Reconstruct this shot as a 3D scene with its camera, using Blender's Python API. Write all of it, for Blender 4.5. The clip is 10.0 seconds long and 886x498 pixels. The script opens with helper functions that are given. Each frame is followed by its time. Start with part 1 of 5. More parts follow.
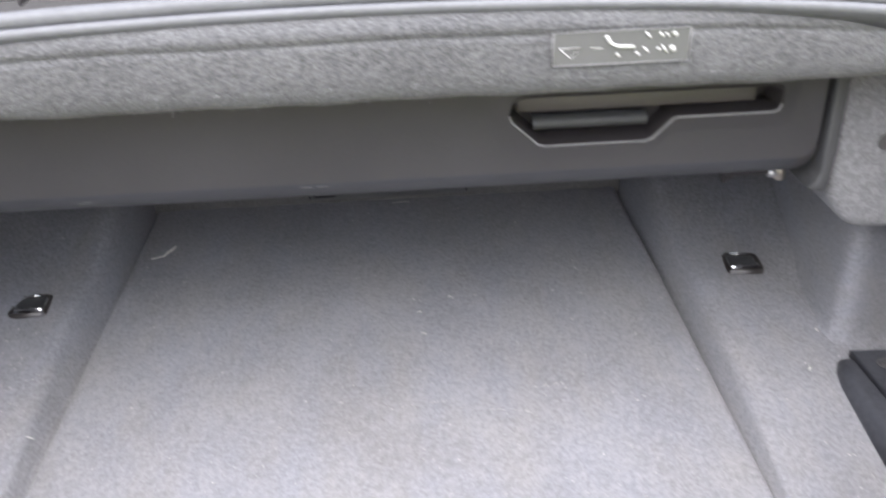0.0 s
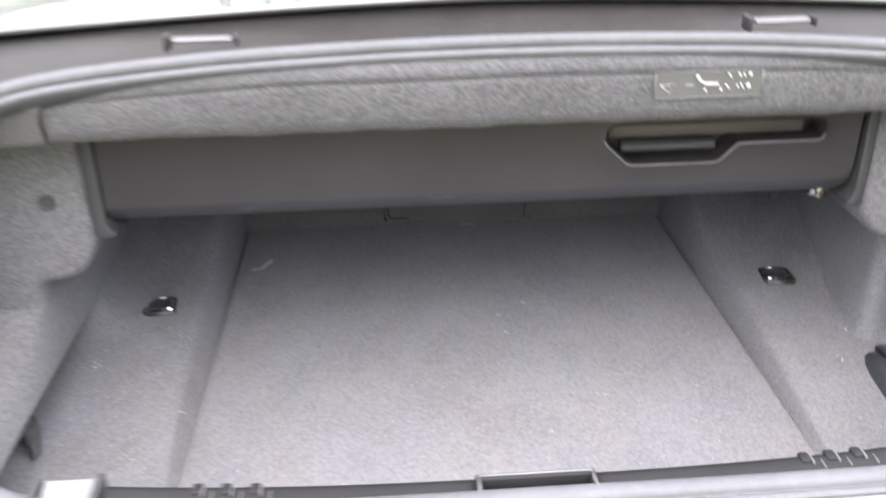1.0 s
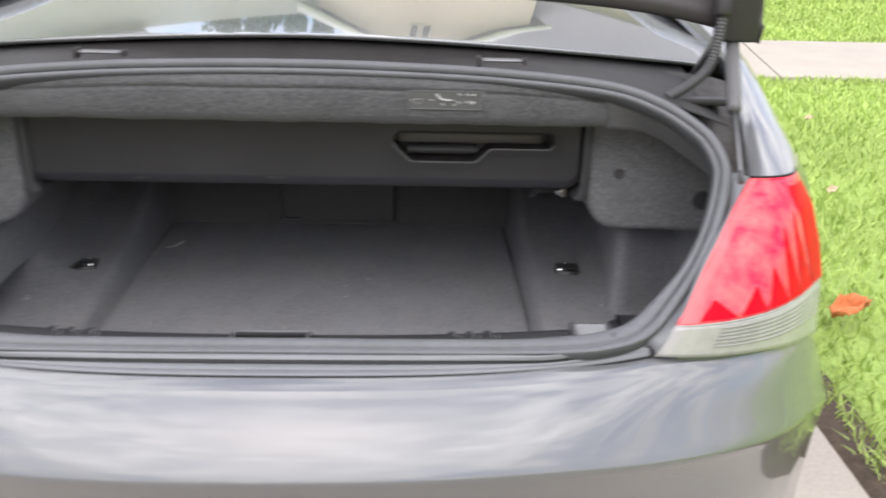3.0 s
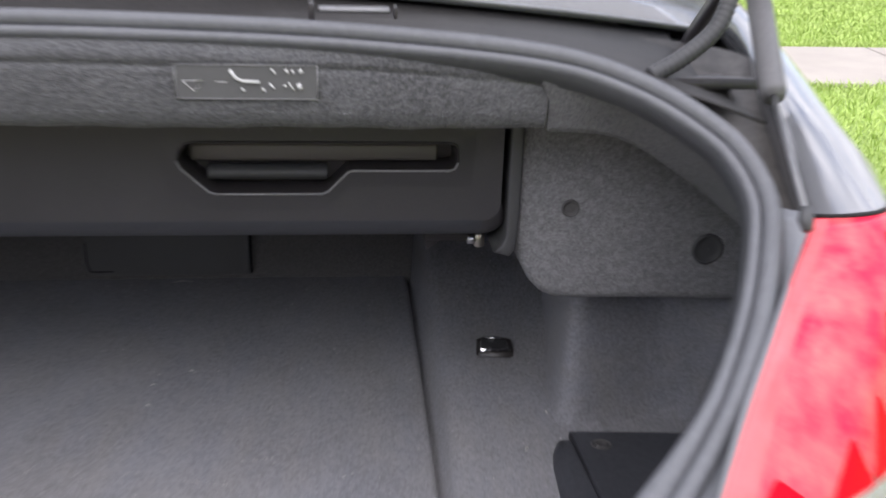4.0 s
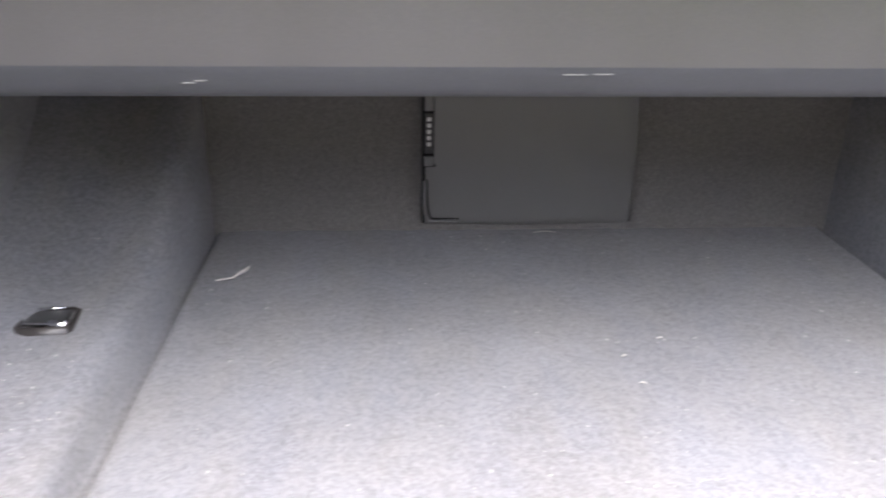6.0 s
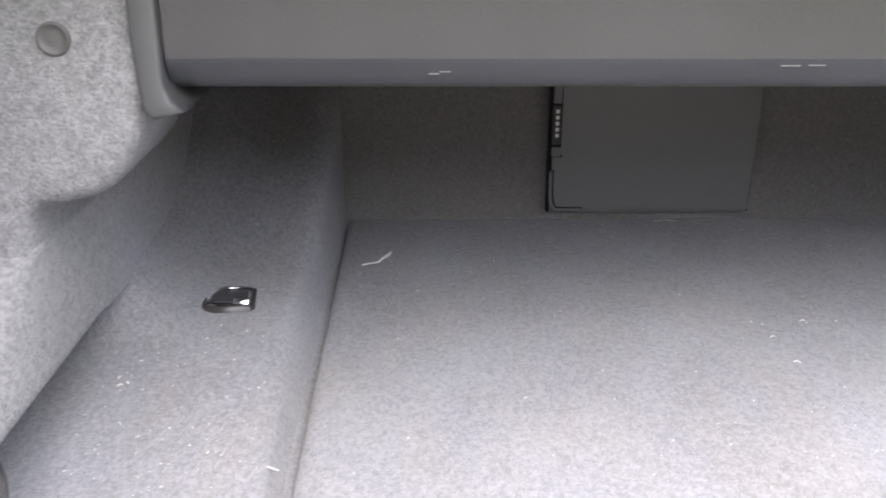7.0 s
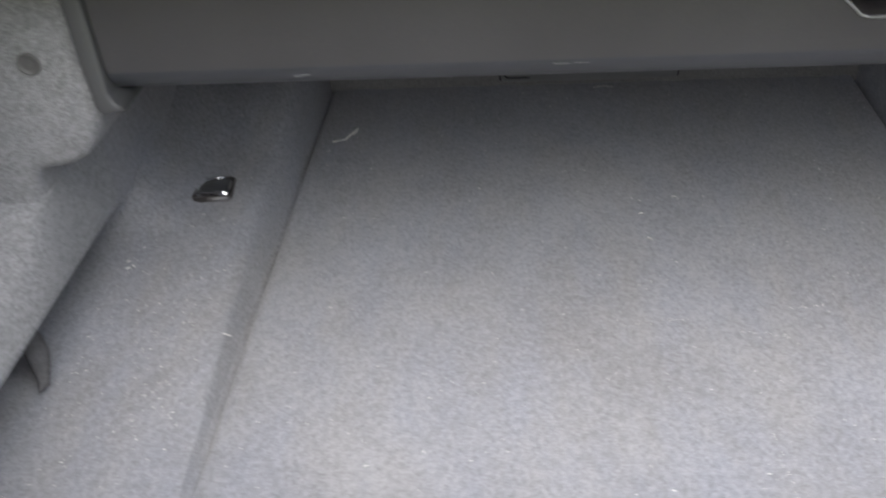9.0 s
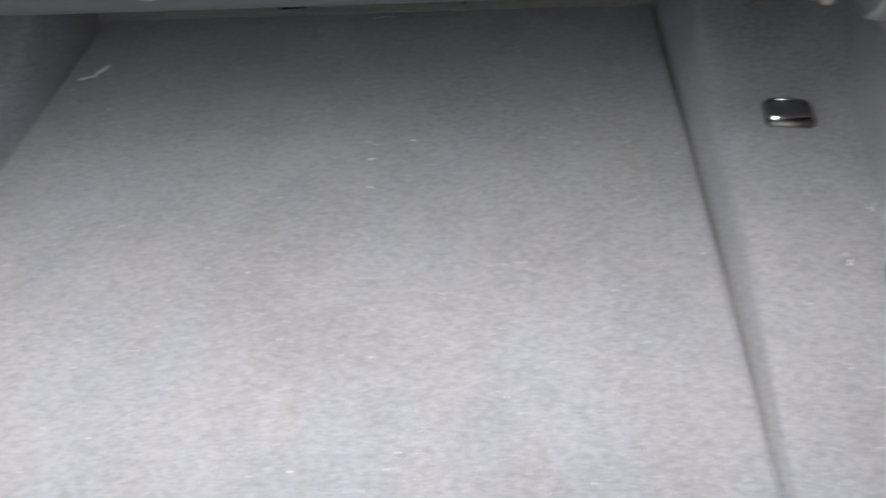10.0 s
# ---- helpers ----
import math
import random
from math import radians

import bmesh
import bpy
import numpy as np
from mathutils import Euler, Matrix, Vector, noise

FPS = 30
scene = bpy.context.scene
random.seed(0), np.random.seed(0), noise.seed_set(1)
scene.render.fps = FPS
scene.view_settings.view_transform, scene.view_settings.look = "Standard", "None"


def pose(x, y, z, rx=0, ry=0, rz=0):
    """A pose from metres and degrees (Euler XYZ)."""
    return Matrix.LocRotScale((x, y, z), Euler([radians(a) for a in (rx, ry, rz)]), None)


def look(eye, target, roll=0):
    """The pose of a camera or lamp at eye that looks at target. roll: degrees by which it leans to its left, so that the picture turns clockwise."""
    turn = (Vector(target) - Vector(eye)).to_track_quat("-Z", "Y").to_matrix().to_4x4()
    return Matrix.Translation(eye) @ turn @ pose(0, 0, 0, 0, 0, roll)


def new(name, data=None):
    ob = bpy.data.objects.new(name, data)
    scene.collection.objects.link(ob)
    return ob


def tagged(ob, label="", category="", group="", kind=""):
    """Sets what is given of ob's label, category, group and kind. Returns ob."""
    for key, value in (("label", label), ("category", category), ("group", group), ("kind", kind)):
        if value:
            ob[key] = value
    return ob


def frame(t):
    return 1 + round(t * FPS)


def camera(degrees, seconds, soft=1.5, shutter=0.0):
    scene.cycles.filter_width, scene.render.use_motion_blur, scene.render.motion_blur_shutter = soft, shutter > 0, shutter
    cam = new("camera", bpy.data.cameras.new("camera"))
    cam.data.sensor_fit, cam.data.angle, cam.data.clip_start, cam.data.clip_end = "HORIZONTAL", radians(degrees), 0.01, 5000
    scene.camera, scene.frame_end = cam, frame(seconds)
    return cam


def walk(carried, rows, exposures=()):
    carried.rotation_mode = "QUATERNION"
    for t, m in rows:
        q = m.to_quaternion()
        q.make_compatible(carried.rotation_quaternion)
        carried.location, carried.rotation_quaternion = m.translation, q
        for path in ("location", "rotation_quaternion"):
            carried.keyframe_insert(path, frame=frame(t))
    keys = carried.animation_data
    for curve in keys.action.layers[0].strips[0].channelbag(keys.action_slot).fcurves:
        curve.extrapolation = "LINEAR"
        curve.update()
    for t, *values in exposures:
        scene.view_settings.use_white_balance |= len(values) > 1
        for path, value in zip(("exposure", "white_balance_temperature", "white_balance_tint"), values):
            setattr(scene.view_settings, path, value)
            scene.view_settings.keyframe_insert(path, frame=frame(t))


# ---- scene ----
cam = camera(51.6, 10.0, soft=1.8, shutter=0.5)
PATH = [
    (0, (0.031, -0.404, 1.181), (0.099, 1.341, 0.205), -2.2),
    (0.3, (0.074, -0.436, 1.157), (0.133, 1.302, 0.170), -2.9),
    (0.5, (0.048, -0.453, 1.184), (0.102, 1.272, 0.173), -3.3),
    (0.8, (-0.063, -0.520, 1.216), (0.021, 1.232, 0.255), -2.1),
    (1, (-0.126, -0.59, 1.229), (-0.018, 1.199, 0.342), -1.1),
    (1.2, (-0.181, -0.653, 1.264), (-0.058, 1.160, 0.428), 0.2),
    (1.5, (-0.153, -0.775, 1.261), (-0.085, 1.066, 0.482), 0.9),
    (2, (-0.151, -0.951, 1.267), (-0.102, 0.894, 0.495), 1.1),
    (2.3, (-0.178, -1.041, 1.301), (-0.115, 0.794, 0.508), 1.2),
    (2.5, (-0.105, -1.081, 1.279), (-0.05, 0.768, 0.518), 1.3),
    (2.8, (0.052, -1.089, 1.277), (0.11, 0.761, 0.518), 1.5),
    (3, (0.156, -1.056, 1.269), (0.24, 0.795, 0.516), 1.7),
    (3.2, (0.225, -0.998, 1.249), (0.317, 0.854, 0.5), 1.7),
    (4.3, (0.305, -0.233, 0.998), (0.535, 1.622, 0.287), 1.6),
    (4.5, (0.269, -0.154, 0.922), (0.531, 1.696, 0.208), 1.9),
    (4.7, (0.218, -0.112, 0.880), (0.554, 1.745, 0.217), 2.6),
    (5, (0.107, -0.09, 0.888), (0.466, 1.759, 0.216), 2.0),
    (5.5, (-0.071, -0.08, 0.885), (0.198, 1.776, 0.191), 0.8),
    (6, (-0.185, -0.094, 0.879), (-0.064, 1.774, 0.176), 0.8),
    (7.5, (-0.347, -0.17, 0.892), (-0.3, 1.698, 0.18), 0.3),
    (8, (-0.366, -0.225, 0.975), (-0.387, 1.639, 0.249), 0.0),
    (8.3, (-0.278, -0.278, 0.990), (-0.393, 1.518, 0.118), -0.3),
    (8.5, (-0.226, -0.311, 1.056), (-0.332, 1.413, 0.048), 0.1),
    (8.8, (-0.165, -0.290, 1.100), (-0.289, 1.359, -0.033), -3.4),
    (9, (-0.107, -0.275, 1.117), (-0.281, 1.338, -0.052), -4.4),
    (9.5, (0.053, -0.191, 1.082), (-0.193, 1.308, -0.22), -6.3),
    (10, (0.195, -0.178, 1.075), (0.043, 1.335, -0.225), -4.4),
]
EXPOSURES = [(0.0, 2.34, 6500, 13), (0.5, 2.49, 6600, 13), (0.8, 2.55, 6650, 13), (1.0, 2.36, 6700, 14), (1.5, 2.03, 6950, 15), (2.0, 1.31, 6950, 9), (2.5, 0.95, 6950, 9), (3.0, 1.15, 6640, 12), (3.2, 0.88, 6700, 10), (4.3, 1.47, 6220, 17), (4.5, 1.96, 6150, 17), (4.7, 2.5, 6300, 16), (5.0, 2.94, 6450, 15), (5.5, 3.10, 6620, 14), (6.2, 3.18, 6640, 15), (7.5, 2.78, 6740, 14), (8.0, 2.69, 6850, 14), (8.3, 2.4, 6850, 13), (8.5, 1.97, 6700, 11), (9.0, 1.91, 6600, 9), (9.5, 1.98, 6680, 8), (10.0, 2.2, 6700, 8)]
walk(cam, [(t, look(eye, target, roll)) for t, eye, target, roll in PATH], EXPOSURES)

# ---- daylight: bright hazy sky with soft cloud, weak wide sun ----
SUN_ELEVATION, SUN_AZIMUTH = radians(62), radians(186)
world = bpy.data.worlds.new("sky")
scene.world = world
world.use_nodes = True
wn, wl = world.node_tree.nodes, world.node_tree.links
wn.clear()
w_out = wn.new("ShaderNodeOutputWorld")
w_bg = wn.new("ShaderNodeBackground")
w_bg.inputs["Strength"].default_value = 0.15
w_sky = wn.new("ShaderNodeTexSky")
w_sky.sky_type, w_sky.sun_disc = "NISHITA", False
w_sky.sun_elevation, w_sky.sun_rotation = SUN_ELEVATION, SUN_AZIMUTH
w_sky.dust_density = 1.2
w_co = wn.new("ShaderNodeTexCoord")
w_map = wn.new("ShaderNodeMapping")
w_map.inputs["Scale"].default_value = (1.0, 1.0, 2.6)
w_map.inputs["Location"].default_value = (0.7, 0.3, 0.0)
w_noise = wn.new("ShaderNodeTexNoise")
w_noise.inputs["Scale"].default_value, w_noise.inputs["Detail"].default_value = 4.6, 8.0
w_noise.inputs["Roughness"].default_value = 0.58
w_ramp = wn.new("ShaderNodeValToRGB")
w_ramp.color_ramp.elements[0].position, w_ramp.color_ramp.elements[1].position = 0.37, 0.55
w_mix = wn.new("ShaderNodeMix")
w_mix.data_type = "RGBA"
# cloud cover: brighter overhead than at the horizon, as under any overcast
w_sep = wn.new("ShaderNodeSeparateXYZ")
w_grade = wn.new("ShaderNodeMapRange")
w_grade.inputs["To Min"].default_value, w_grade.inputs["To Max"].default_value = 2.6, 14.0
w_cloud = wn.new("ShaderNodeVectorMath")
w_cloud.operation = "SCALE"
w_cloud.inputs[0].default_value = (0.98, 0.98, 1.0)
wl.new(w_co.outputs["Generated"], w_sep.inputs["Vector"])
wl.new(w_sep.outputs["Z"], w_grade.inputs["Value"])
# light and dark parts of the cloud
w_tone = wn.new("ShaderNodeTexNoise")
w_tone.inputs["Scale"].default_value, w_tone.inputs["Detail"].default_value = 7.5, 7.0
w_range = wn.new("ShaderNodeMapRange")
w_range.inputs["From Min"].default_value, w_range.inputs["From Max"].default_value = 0.36, 0.64
w_range.inputs["To Min"].default_value, w_range.inputs["To Max"].default_value = 0.70, 1.25
w_tones = wn.new("ShaderNodeMath")
w_tones.operation = "MULTIPLY"
wl.new(w_map.outputs["Vector"], w_tone.inputs["Vector"])
wl.new(w_tone.outputs["Fac"], w_range.inputs["Value"])
wl.new(w_range.outputs["Result"], w_tones.inputs[0])
wl.new(w_grade.outputs["Result"], w_tones.inputs[1])
wl.new(w_tones.outputs[0], w_cloud.inputs["Scale"])
wl.new(w_cloud.outputs["Vector"], w_mix.inputs["B"])
wl.new(w_co.outputs["Generated"], w_map.inputs["Vector"])
wl.new(w_map.outputs["Vector"], w_noise.inputs["Vector"])
wl.new(w_noise.outputs["Fac"], w_ramp.inputs["Fac"])
# the cover thins out overhead
w_thin = wn.new("ShaderNodeMapRange")
w_thin.inputs["From Min"].default_value, w_thin.inputs["From Max"].default_value = 0.78, 0.96
w_thin.inputs["To Min"].default_value, w_thin.inputs["To Max"].default_value = 1.0, 0.45
w_cover = wn.new("ShaderNodeMath")
w_cover.operation = "MULTIPLY"
wl.new(w_sep.outputs["Z"], w_thin.inputs["Value"])
wl.new(w_ramp.outputs["Color"], w_cover.inputs[0])
wl.new(w_thin.outputs["Result"], w_cover.inputs[1])
wl.new(w_cover.outputs[0], w_mix.inputs["Factor"])
wl.new(w_sky.outputs["Color"], w_mix.inputs["A"])
wl.new(w_mix.outputs["Result"], w_bg.inputs["Color"])
wl.new(w_bg.outputs["Background"], w_out.inputs["Surface"])

sun = new("sun", bpy.data.lights.new("sun", "SUN"))
sun.data.energy, sun.data.angle, sun.data.color = 0.62, radians(76), (1.0, 0.955, 0.88)
sun_from = Vector((math.sin(SUN_AZIMUTH) * math.cos(SUN_ELEVATION), math.cos(SUN_AZIMUTH) * math.cos(SUN_ELEVATION), math.sin(SUN_ELEVATION)))
sun.matrix_world = look(sun_from * 30, (0, 0, 0))


# ---- materials ----
def material(name, base, rough=0.6, metal=0.0, spread=0.0, grain=80.0, coarse=6.0, bump=0.0, bump_scale=None,
             coat=0.0, coat_ior=1.5, sheen=0.0, specular=0.5, random_spread=0.0, stretch=(1, 1, 1), rough_spread=0.0, blotch=0.0, soft=0.2, hue=0.0):
    """A surface whose colour varies at two scales, with fine relief."""
    m = bpy.data.materials.new(name)
    m.use_nodes = True
    n, l = m.node_tree.nodes, m.node_tree.links
    b = n["Principled BSDF"]
    b.inputs["Roughness"].default_value, b.inputs["Metallic"].default_value = rough, metal
    b.inputs["Coat Weight"].default_value, b.inputs["Coat Roughness"].default_value = coat, 0.03
    b.inputs["Coat IOR"].default_value = coat_ior
    b.inputs["Sheen Weight"].default_value, b.inputs["Sheen Roughness"].default_value = sheen, 0.5
    b.inputs["Specular IOR Level"].default_value = specular
    co = n.new("ShaderNodeTexCoord")
    mp = n.new("ShaderNodeMapping")
    mp.inputs["Scale"].default_value = stretch
    l.new(co.outputs["Object"], mp.inputs["Vector"])

    def tex(scale, detail, rough_=0.6):
        t = n.new("ShaderNodeTexNoise")
        t.inputs["Scale"].default_value, t.inputs["Detail"].default_value, t.inputs["Roughness"].default_value = scale, detail, rough_
        l.new(mp.outputs["Vector"], t.inputs["Vector"])
        return t
    fine, wide = tex(grain, 4), tex(coarse, 3)
    add = n.new("ShaderNodeMath")
    add.operation = "MULTIPLY_ADD"
    add.inputs[1].default_value = 0.45
    l.new(wide.outputs["Fac"], add.inputs[0])
    scaled = n.new("ShaderNodeMath")
    scaled.operation = "MULTIPLY"
    scaled.inputs[1].default_value = 0.55
    l.new(fine.outputs["Fac"], scaled.inputs[0])
    l.new(scaled.outputs[0], add.inputs[2])
    total = add.outputs[0]
    if random_spread:
        info = n.new("ShaderNodeObjectInfo")
        r = n.new("ShaderNodeMath")
        r.operation = "MULTIPLY_ADD"
        r.inputs[1].default_value = random_spread
        l.new(info.outputs["Random"], r.inputs[0])
        l.new(total, r.inputs[2])
        total = r.outputs[0]
    if blotch:
        bl = n.new("ShaderNodeMath")
        bl.operation = "MULTIPLY_ADD"
        bl.inputs[1].default_value = blotch * 2
        l.new(tex(9.0, 5, 0.65).outputs["Fac"], bl.inputs[0])
        sh = n.new("ShaderNodeMath")
        sh.operation = "SUBTRACT"
        sh.inputs[1].default_value = blotch
        l.new(total, sh.inputs[0])
        l.new(sh.outputs[0], bl.inputs[2])
        total = bl.outputs[0]
    ramp = n.new("ShaderNodeValToRGB")
    e = ramp.color_ramp.elements
    e[0].position, e[1].position = 0.5 - soft, 0.5 + soft
    e[0].color = (*[c * (1 - spread) for c in base], 1)
    e[1].color = (*[min(1, c * (1 + spread)) for c in base], 1)
    l.new(total, ramp.inputs["Fac"])
    colour = ramp.outputs["Color"]
    if hue:
        # brushed pile: warm and cool patches drawn out along the length
        sm = n.new("ShaderNodeMapping")
        sm.inputs["Scale"].default_value = (1.0, 0.35, 1.0)
        l.new(co.outputs["Object"], sm.inputs["Vector"])
        st = n.new("ShaderNodeTexNoise")
        st.inputs["Scale"].default_value, st.inputs["Detail"].default_value, st.inputs["Roughness"].default_value = 16.0, 5.0, 0.6
        l.new(sm.outputs["Vector"], st.inputs["Vector"])
        hr = n.new("ShaderNodeValToRGB")
        he = hr.color_ramp.elements
        he[0].position, he[1].position = 0.36, 0.64
        he[0].color, he[1].color = (1.0 + 0.5 * hue, 1.0 - 0.1 * hue, 1.0 - 1.3 * hue, 1), (1.0 - 0.7 * hue, 1.0 - 0.2 * hue, 1.0 + hue, 1)
        l.new(st.outputs["Fac"], hr.inputs["Fac"])
        mul = n.new("ShaderNodeMix")
        mul.data_type, mul.blend_type = "RGBA", "MULTIPLY"
        mul.inputs[0].default_value = 1.0
        l.new(colour, mul.inputs[6])
        l.new(hr.outputs["Color"], mul.inputs[7])
        colour = mul.outputs[2]
    l.new(colour, b.inputs["Base Color"])
    if rough_spread:
        rr = n.new("ShaderNodeMapRange")
        rr.inputs["To Min"].default_value, rr.inputs["To Max"].default_value = rough - rough_spread, rough + rough_spread
        l.new(wide.outputs["Fac"], rr.inputs["Value"])
        l.new(rr.outputs["Result"], b.inputs["Roughness"])
    if bump:
        bt = tex(bump_scale or grain, 5)
        bm_ = n.new("ShaderNodeBump")
        bm_.inputs["Strength"].default_value, bm_.inputs["Distance"].default_value = 1.0, bump
        l.new(bt.outputs["Fac"], bm_.inputs["Height"])
        l.new(bm_.outputs["Normal"], b.inputs["Normal"])
    return m


CARPET = material("grey felt carpet", (0.225, 0.224, 0.238), 1.0, spread=0.30, grain=640, coarse=230, bump=0.0010, bump_scale=760, sheen=0.18, specular=0.1, blotch=0.12, stretch=(1, 0.7, 1), soft=0.15, hue=0.028)
PANEL_FELT = material("salt and pepper felt", (0.213, 0.211, 0.215), 1.0, spread=0.31, grain=430, coarse=190, bump=0.0022, bump_scale=430, sheen=0.2, specular=0.1, blotch=0.05, soft=0.12)
TRIM_FELT = material("grey felt of the edge trim", (0.125, 0.124, 0.128), 1.0, spread=0.38, grain=560, coarse=290, bump=0.002, bump_scale=480, sheen=0.2, specular=0.1, blotch=0.06, soft=0.12)
# coarser felt; base darkened to offset too strong light on the valance
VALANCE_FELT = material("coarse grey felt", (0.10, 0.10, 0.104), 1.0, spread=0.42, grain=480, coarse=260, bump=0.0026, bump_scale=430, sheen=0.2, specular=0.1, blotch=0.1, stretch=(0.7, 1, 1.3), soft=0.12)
FELT_DARK = material("charcoal felt", (0.185, 0.178, 0.172), 1.0, spread=0.42, grain=760, coarse=300, bump=0.0016, bump_scale=520, sheen=0.2, specular=0.1)
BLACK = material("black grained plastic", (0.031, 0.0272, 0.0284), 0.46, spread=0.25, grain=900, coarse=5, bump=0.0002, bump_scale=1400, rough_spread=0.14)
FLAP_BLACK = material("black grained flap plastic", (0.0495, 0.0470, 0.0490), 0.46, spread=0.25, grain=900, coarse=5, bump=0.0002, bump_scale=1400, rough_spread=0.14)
# bluish tone puts the sky mirrored in the lip into its colour
LIP_BLACK = material("smooth black flap lip", (0.046, 0.048, 0.054), 0.36, spread=0.2, grain=500, coarse=6, bump=0.0001, bump_scale=1400, rough_spread=0.08)
CASE_BLACK = material("dusty black case plastic", (0.046, 0.048, 0.056), 0.5, spread=0.4, grain=140, coarse=22, bump=0.0004, bump_scale=260, rough_spread=0.15, blotch=0.1)
GRIP_TAUPE = material("taupe grip plastic", (0.098, 0.088, 0.083), 0.45, spread=0.1, grain=700, coarse=7, bump=0.00015, bump_scale=1200)
GREY_PLASTIC = material("dark grey plastic", (0.06, 0.06, 0.062), 0.5, spread=0.1, grain=700, coarse=7, bump=0.00015, bump_scale=1200)
TRIM_EDGE = material("pale grey of the deck edge highlight", (0.30, 0.30, 0.31), 0.3, spread=0.06, grain=60, coarse=8)
RUBBER = material("dark rubber seal", (0.112, 0.115, 0.124), 0.5, spread=0.18, grain=120, coarse=12, bump=0.0003, bump_scale=300, rough_spread=0.08)
PAINT = material("grey metallic car paint", (0.150, 0.152, 0.160), 0.25, 0.18, spread=0.05, grain=2500, coarse=5, coat=1.0, coat_ior=1.55)
SATIN = material("satin grey body paint", (0.175, 0.179, 0.190), 0.42, 0.1, spread=0.1, grain=300, coarse=12, specular=0.4)
SHADE_BLACK = material("near-black standing in for shade", (0.012, 0.011, 0.011), 0.7, 0.0, spread=0.3, grain=60, coarse=9, bump=0.0003, specular=0.06)
SHELF_BLACK = material("near-black for the shaded strip below the deck", (0.034, 0.032, 0.031), 0.6, spread=0.3, grain=200, coarse=14, bump=0.0003, specular=0.25)
STEEL = material("bright steel", (0.55, 0.55, 0.56), 0.28, 1.0, spread=0.12, grain=90, coarse=14)
DULL_STEEL = material("dull grey steel", (0.22, 0.22, 0.225), 0.45, 0.8, spread=0.15, grain=90, coarse=14)
BRASS = material("yellowed zinc plating", (0.55, 0.51, 0.44), 0.35, 1.0, spread=0.2, grain=200, coarse=20)
CHROME = material("chrome", (0.75, 0.75, 0.76), 0.12, 1.0, spread=0.05)
LIGHT_GREY = material("pale grey moulded plastic", (0.165, 0.165, 0.17), 0.5, spread=0.1, grain=90, coarse=14, bump=0.0003)
STRUT_GREY = material("weathered grey plastic", (0.115, 0.113, 0.114), 0.55, spread=0.15, grain=200, coarse=20)
GUTTER_GREY = material("dusty body paint darkened for shade", (0.075, 0.069, 0.064), 0.55, spread=0.5, grain=70, coarse=14, specular=0.3, bump=0.0004)
FILM = material("grey sticker film", (0.085, 0.085, 0.087), 0.45, spread=0.08, grain=300, coarse=20)
PRINT = material("worn white print", (0.5, 0.5, 0.49), 0.5, spread=0.2, grain=400)
WHITE = material("white print", (0.72, 0.72, 0.72), 0.5, spread=0.05)
GREEN = material("bright green plastic", (0.10, 0.55, 0.08), 0.4, spread=0.08)
LINT = material("pale lint and straw", (0.64, 0.61, 0.57), 0.9, spread=0.25, grain=300)
CONCRETE = material("pale concrete", (0.37, 0.33, 0.285), 0.9, spread=0.16, grain=90, coarse=2.2, bump=0.003, bump_scale=60)
SOIL = material("dark soil", (0.07, 0.05, 0.035), 1.0, spread=0.4, grain=40, coarse=5, bump=0.01, bump_scale=30)
TURF = material("lawn thatch", (0.29, 0.40, 0.10), 1.0, spread=0.3, grain=30, coarse=1.5, bump=0.02, bump_scale=40)
GRASS = material("grass blades", (0.39, 0.51, 0.13), 0.7, spread=0.34, grain=25, coarse=1.0)
LEAF = material("orange dry leaf", (0.55, 0.17, 0.06), 0.8, spread=0.3, grain=60, coarse=10)
STRAW_LEAF = material("pale dry leaf", (0.55, 0.42, 0.27), 0.8, spread=0.3, grain=60, coarse=10)
TAN_SIDING = material("tan house siding", (0.55, 0.46, 0.375), 0.9, spread=0.12, grain=20, coarse=1, bump=0.004)
SIDING_GREY = material("pale grey siding", (0.40, 0.41, 0.37), 0.9, spread=0.1, grain=20, coarse=1, bump=0.004)
STUCCO = material("beige stucco", (0.60, 0.51, 0.45), 0.9, spread=0.08, grain=20, coarse=1, bump=0.004)
ROOFING = material("grey shingles", (0.225, 0.220, 0.220), 0.9, spread=0.12, grain=12, coarse=2, bump=0.01)
WHITE_TRIM = material("white painted trim", (0.8, 0.8, 0.78), 0.6, spread=0.03)
FOLIAGE = material("hedge leaves", (0.06, 0.12, 0.03), 0.6, spread=0.5, grain=12, coarse=2)


RED_LENS = material("red lamp lens", (0.74, 0.060, 0.088), 0.25, grain=30, coarse=13, coat=0.22, specular=0.12, soft=0.11)
# coral patches paint soft sky reflections into the red
lens_tones = RED_LENS.node_tree.nodes["Color Ramp"].color_ramp.elements
lens_tones[0].color, lens_tones[1].color = (0.70, 0.012, 0.060, 1), (0.84, 0.150, 0.150, 1)
PINK_LENS = material("coral lamp lens", (0.78, 0.105, 0.115), 0.25, spread=0.25, grain=40, coarse=18, coat=0.6, specular=0.15)
RED_DARK = material("deep red lens facets", (0.66, 0.001, 0.014), 0.35, spread=0.3, grain=40, coarse=22, coat=0.08, specular=0.03)
CLEAR_LENS = material("pale milky lamp lens", (0.40, 0.392, 0.385), 0.2, spread=0.16, grain=60, coarse=12, coat=0.5)
LENS_RIB = material("ribbed lamp lens", (0.31, 0.302, 0.295), 0.25, spread=0.2, grain=90, coarse=20, coat=0.5)
LAMP_BACK = material("grey lamp housing", (0.10, 0.10, 0.10), 0.5, spread=0.08, grain=40, coarse=12)
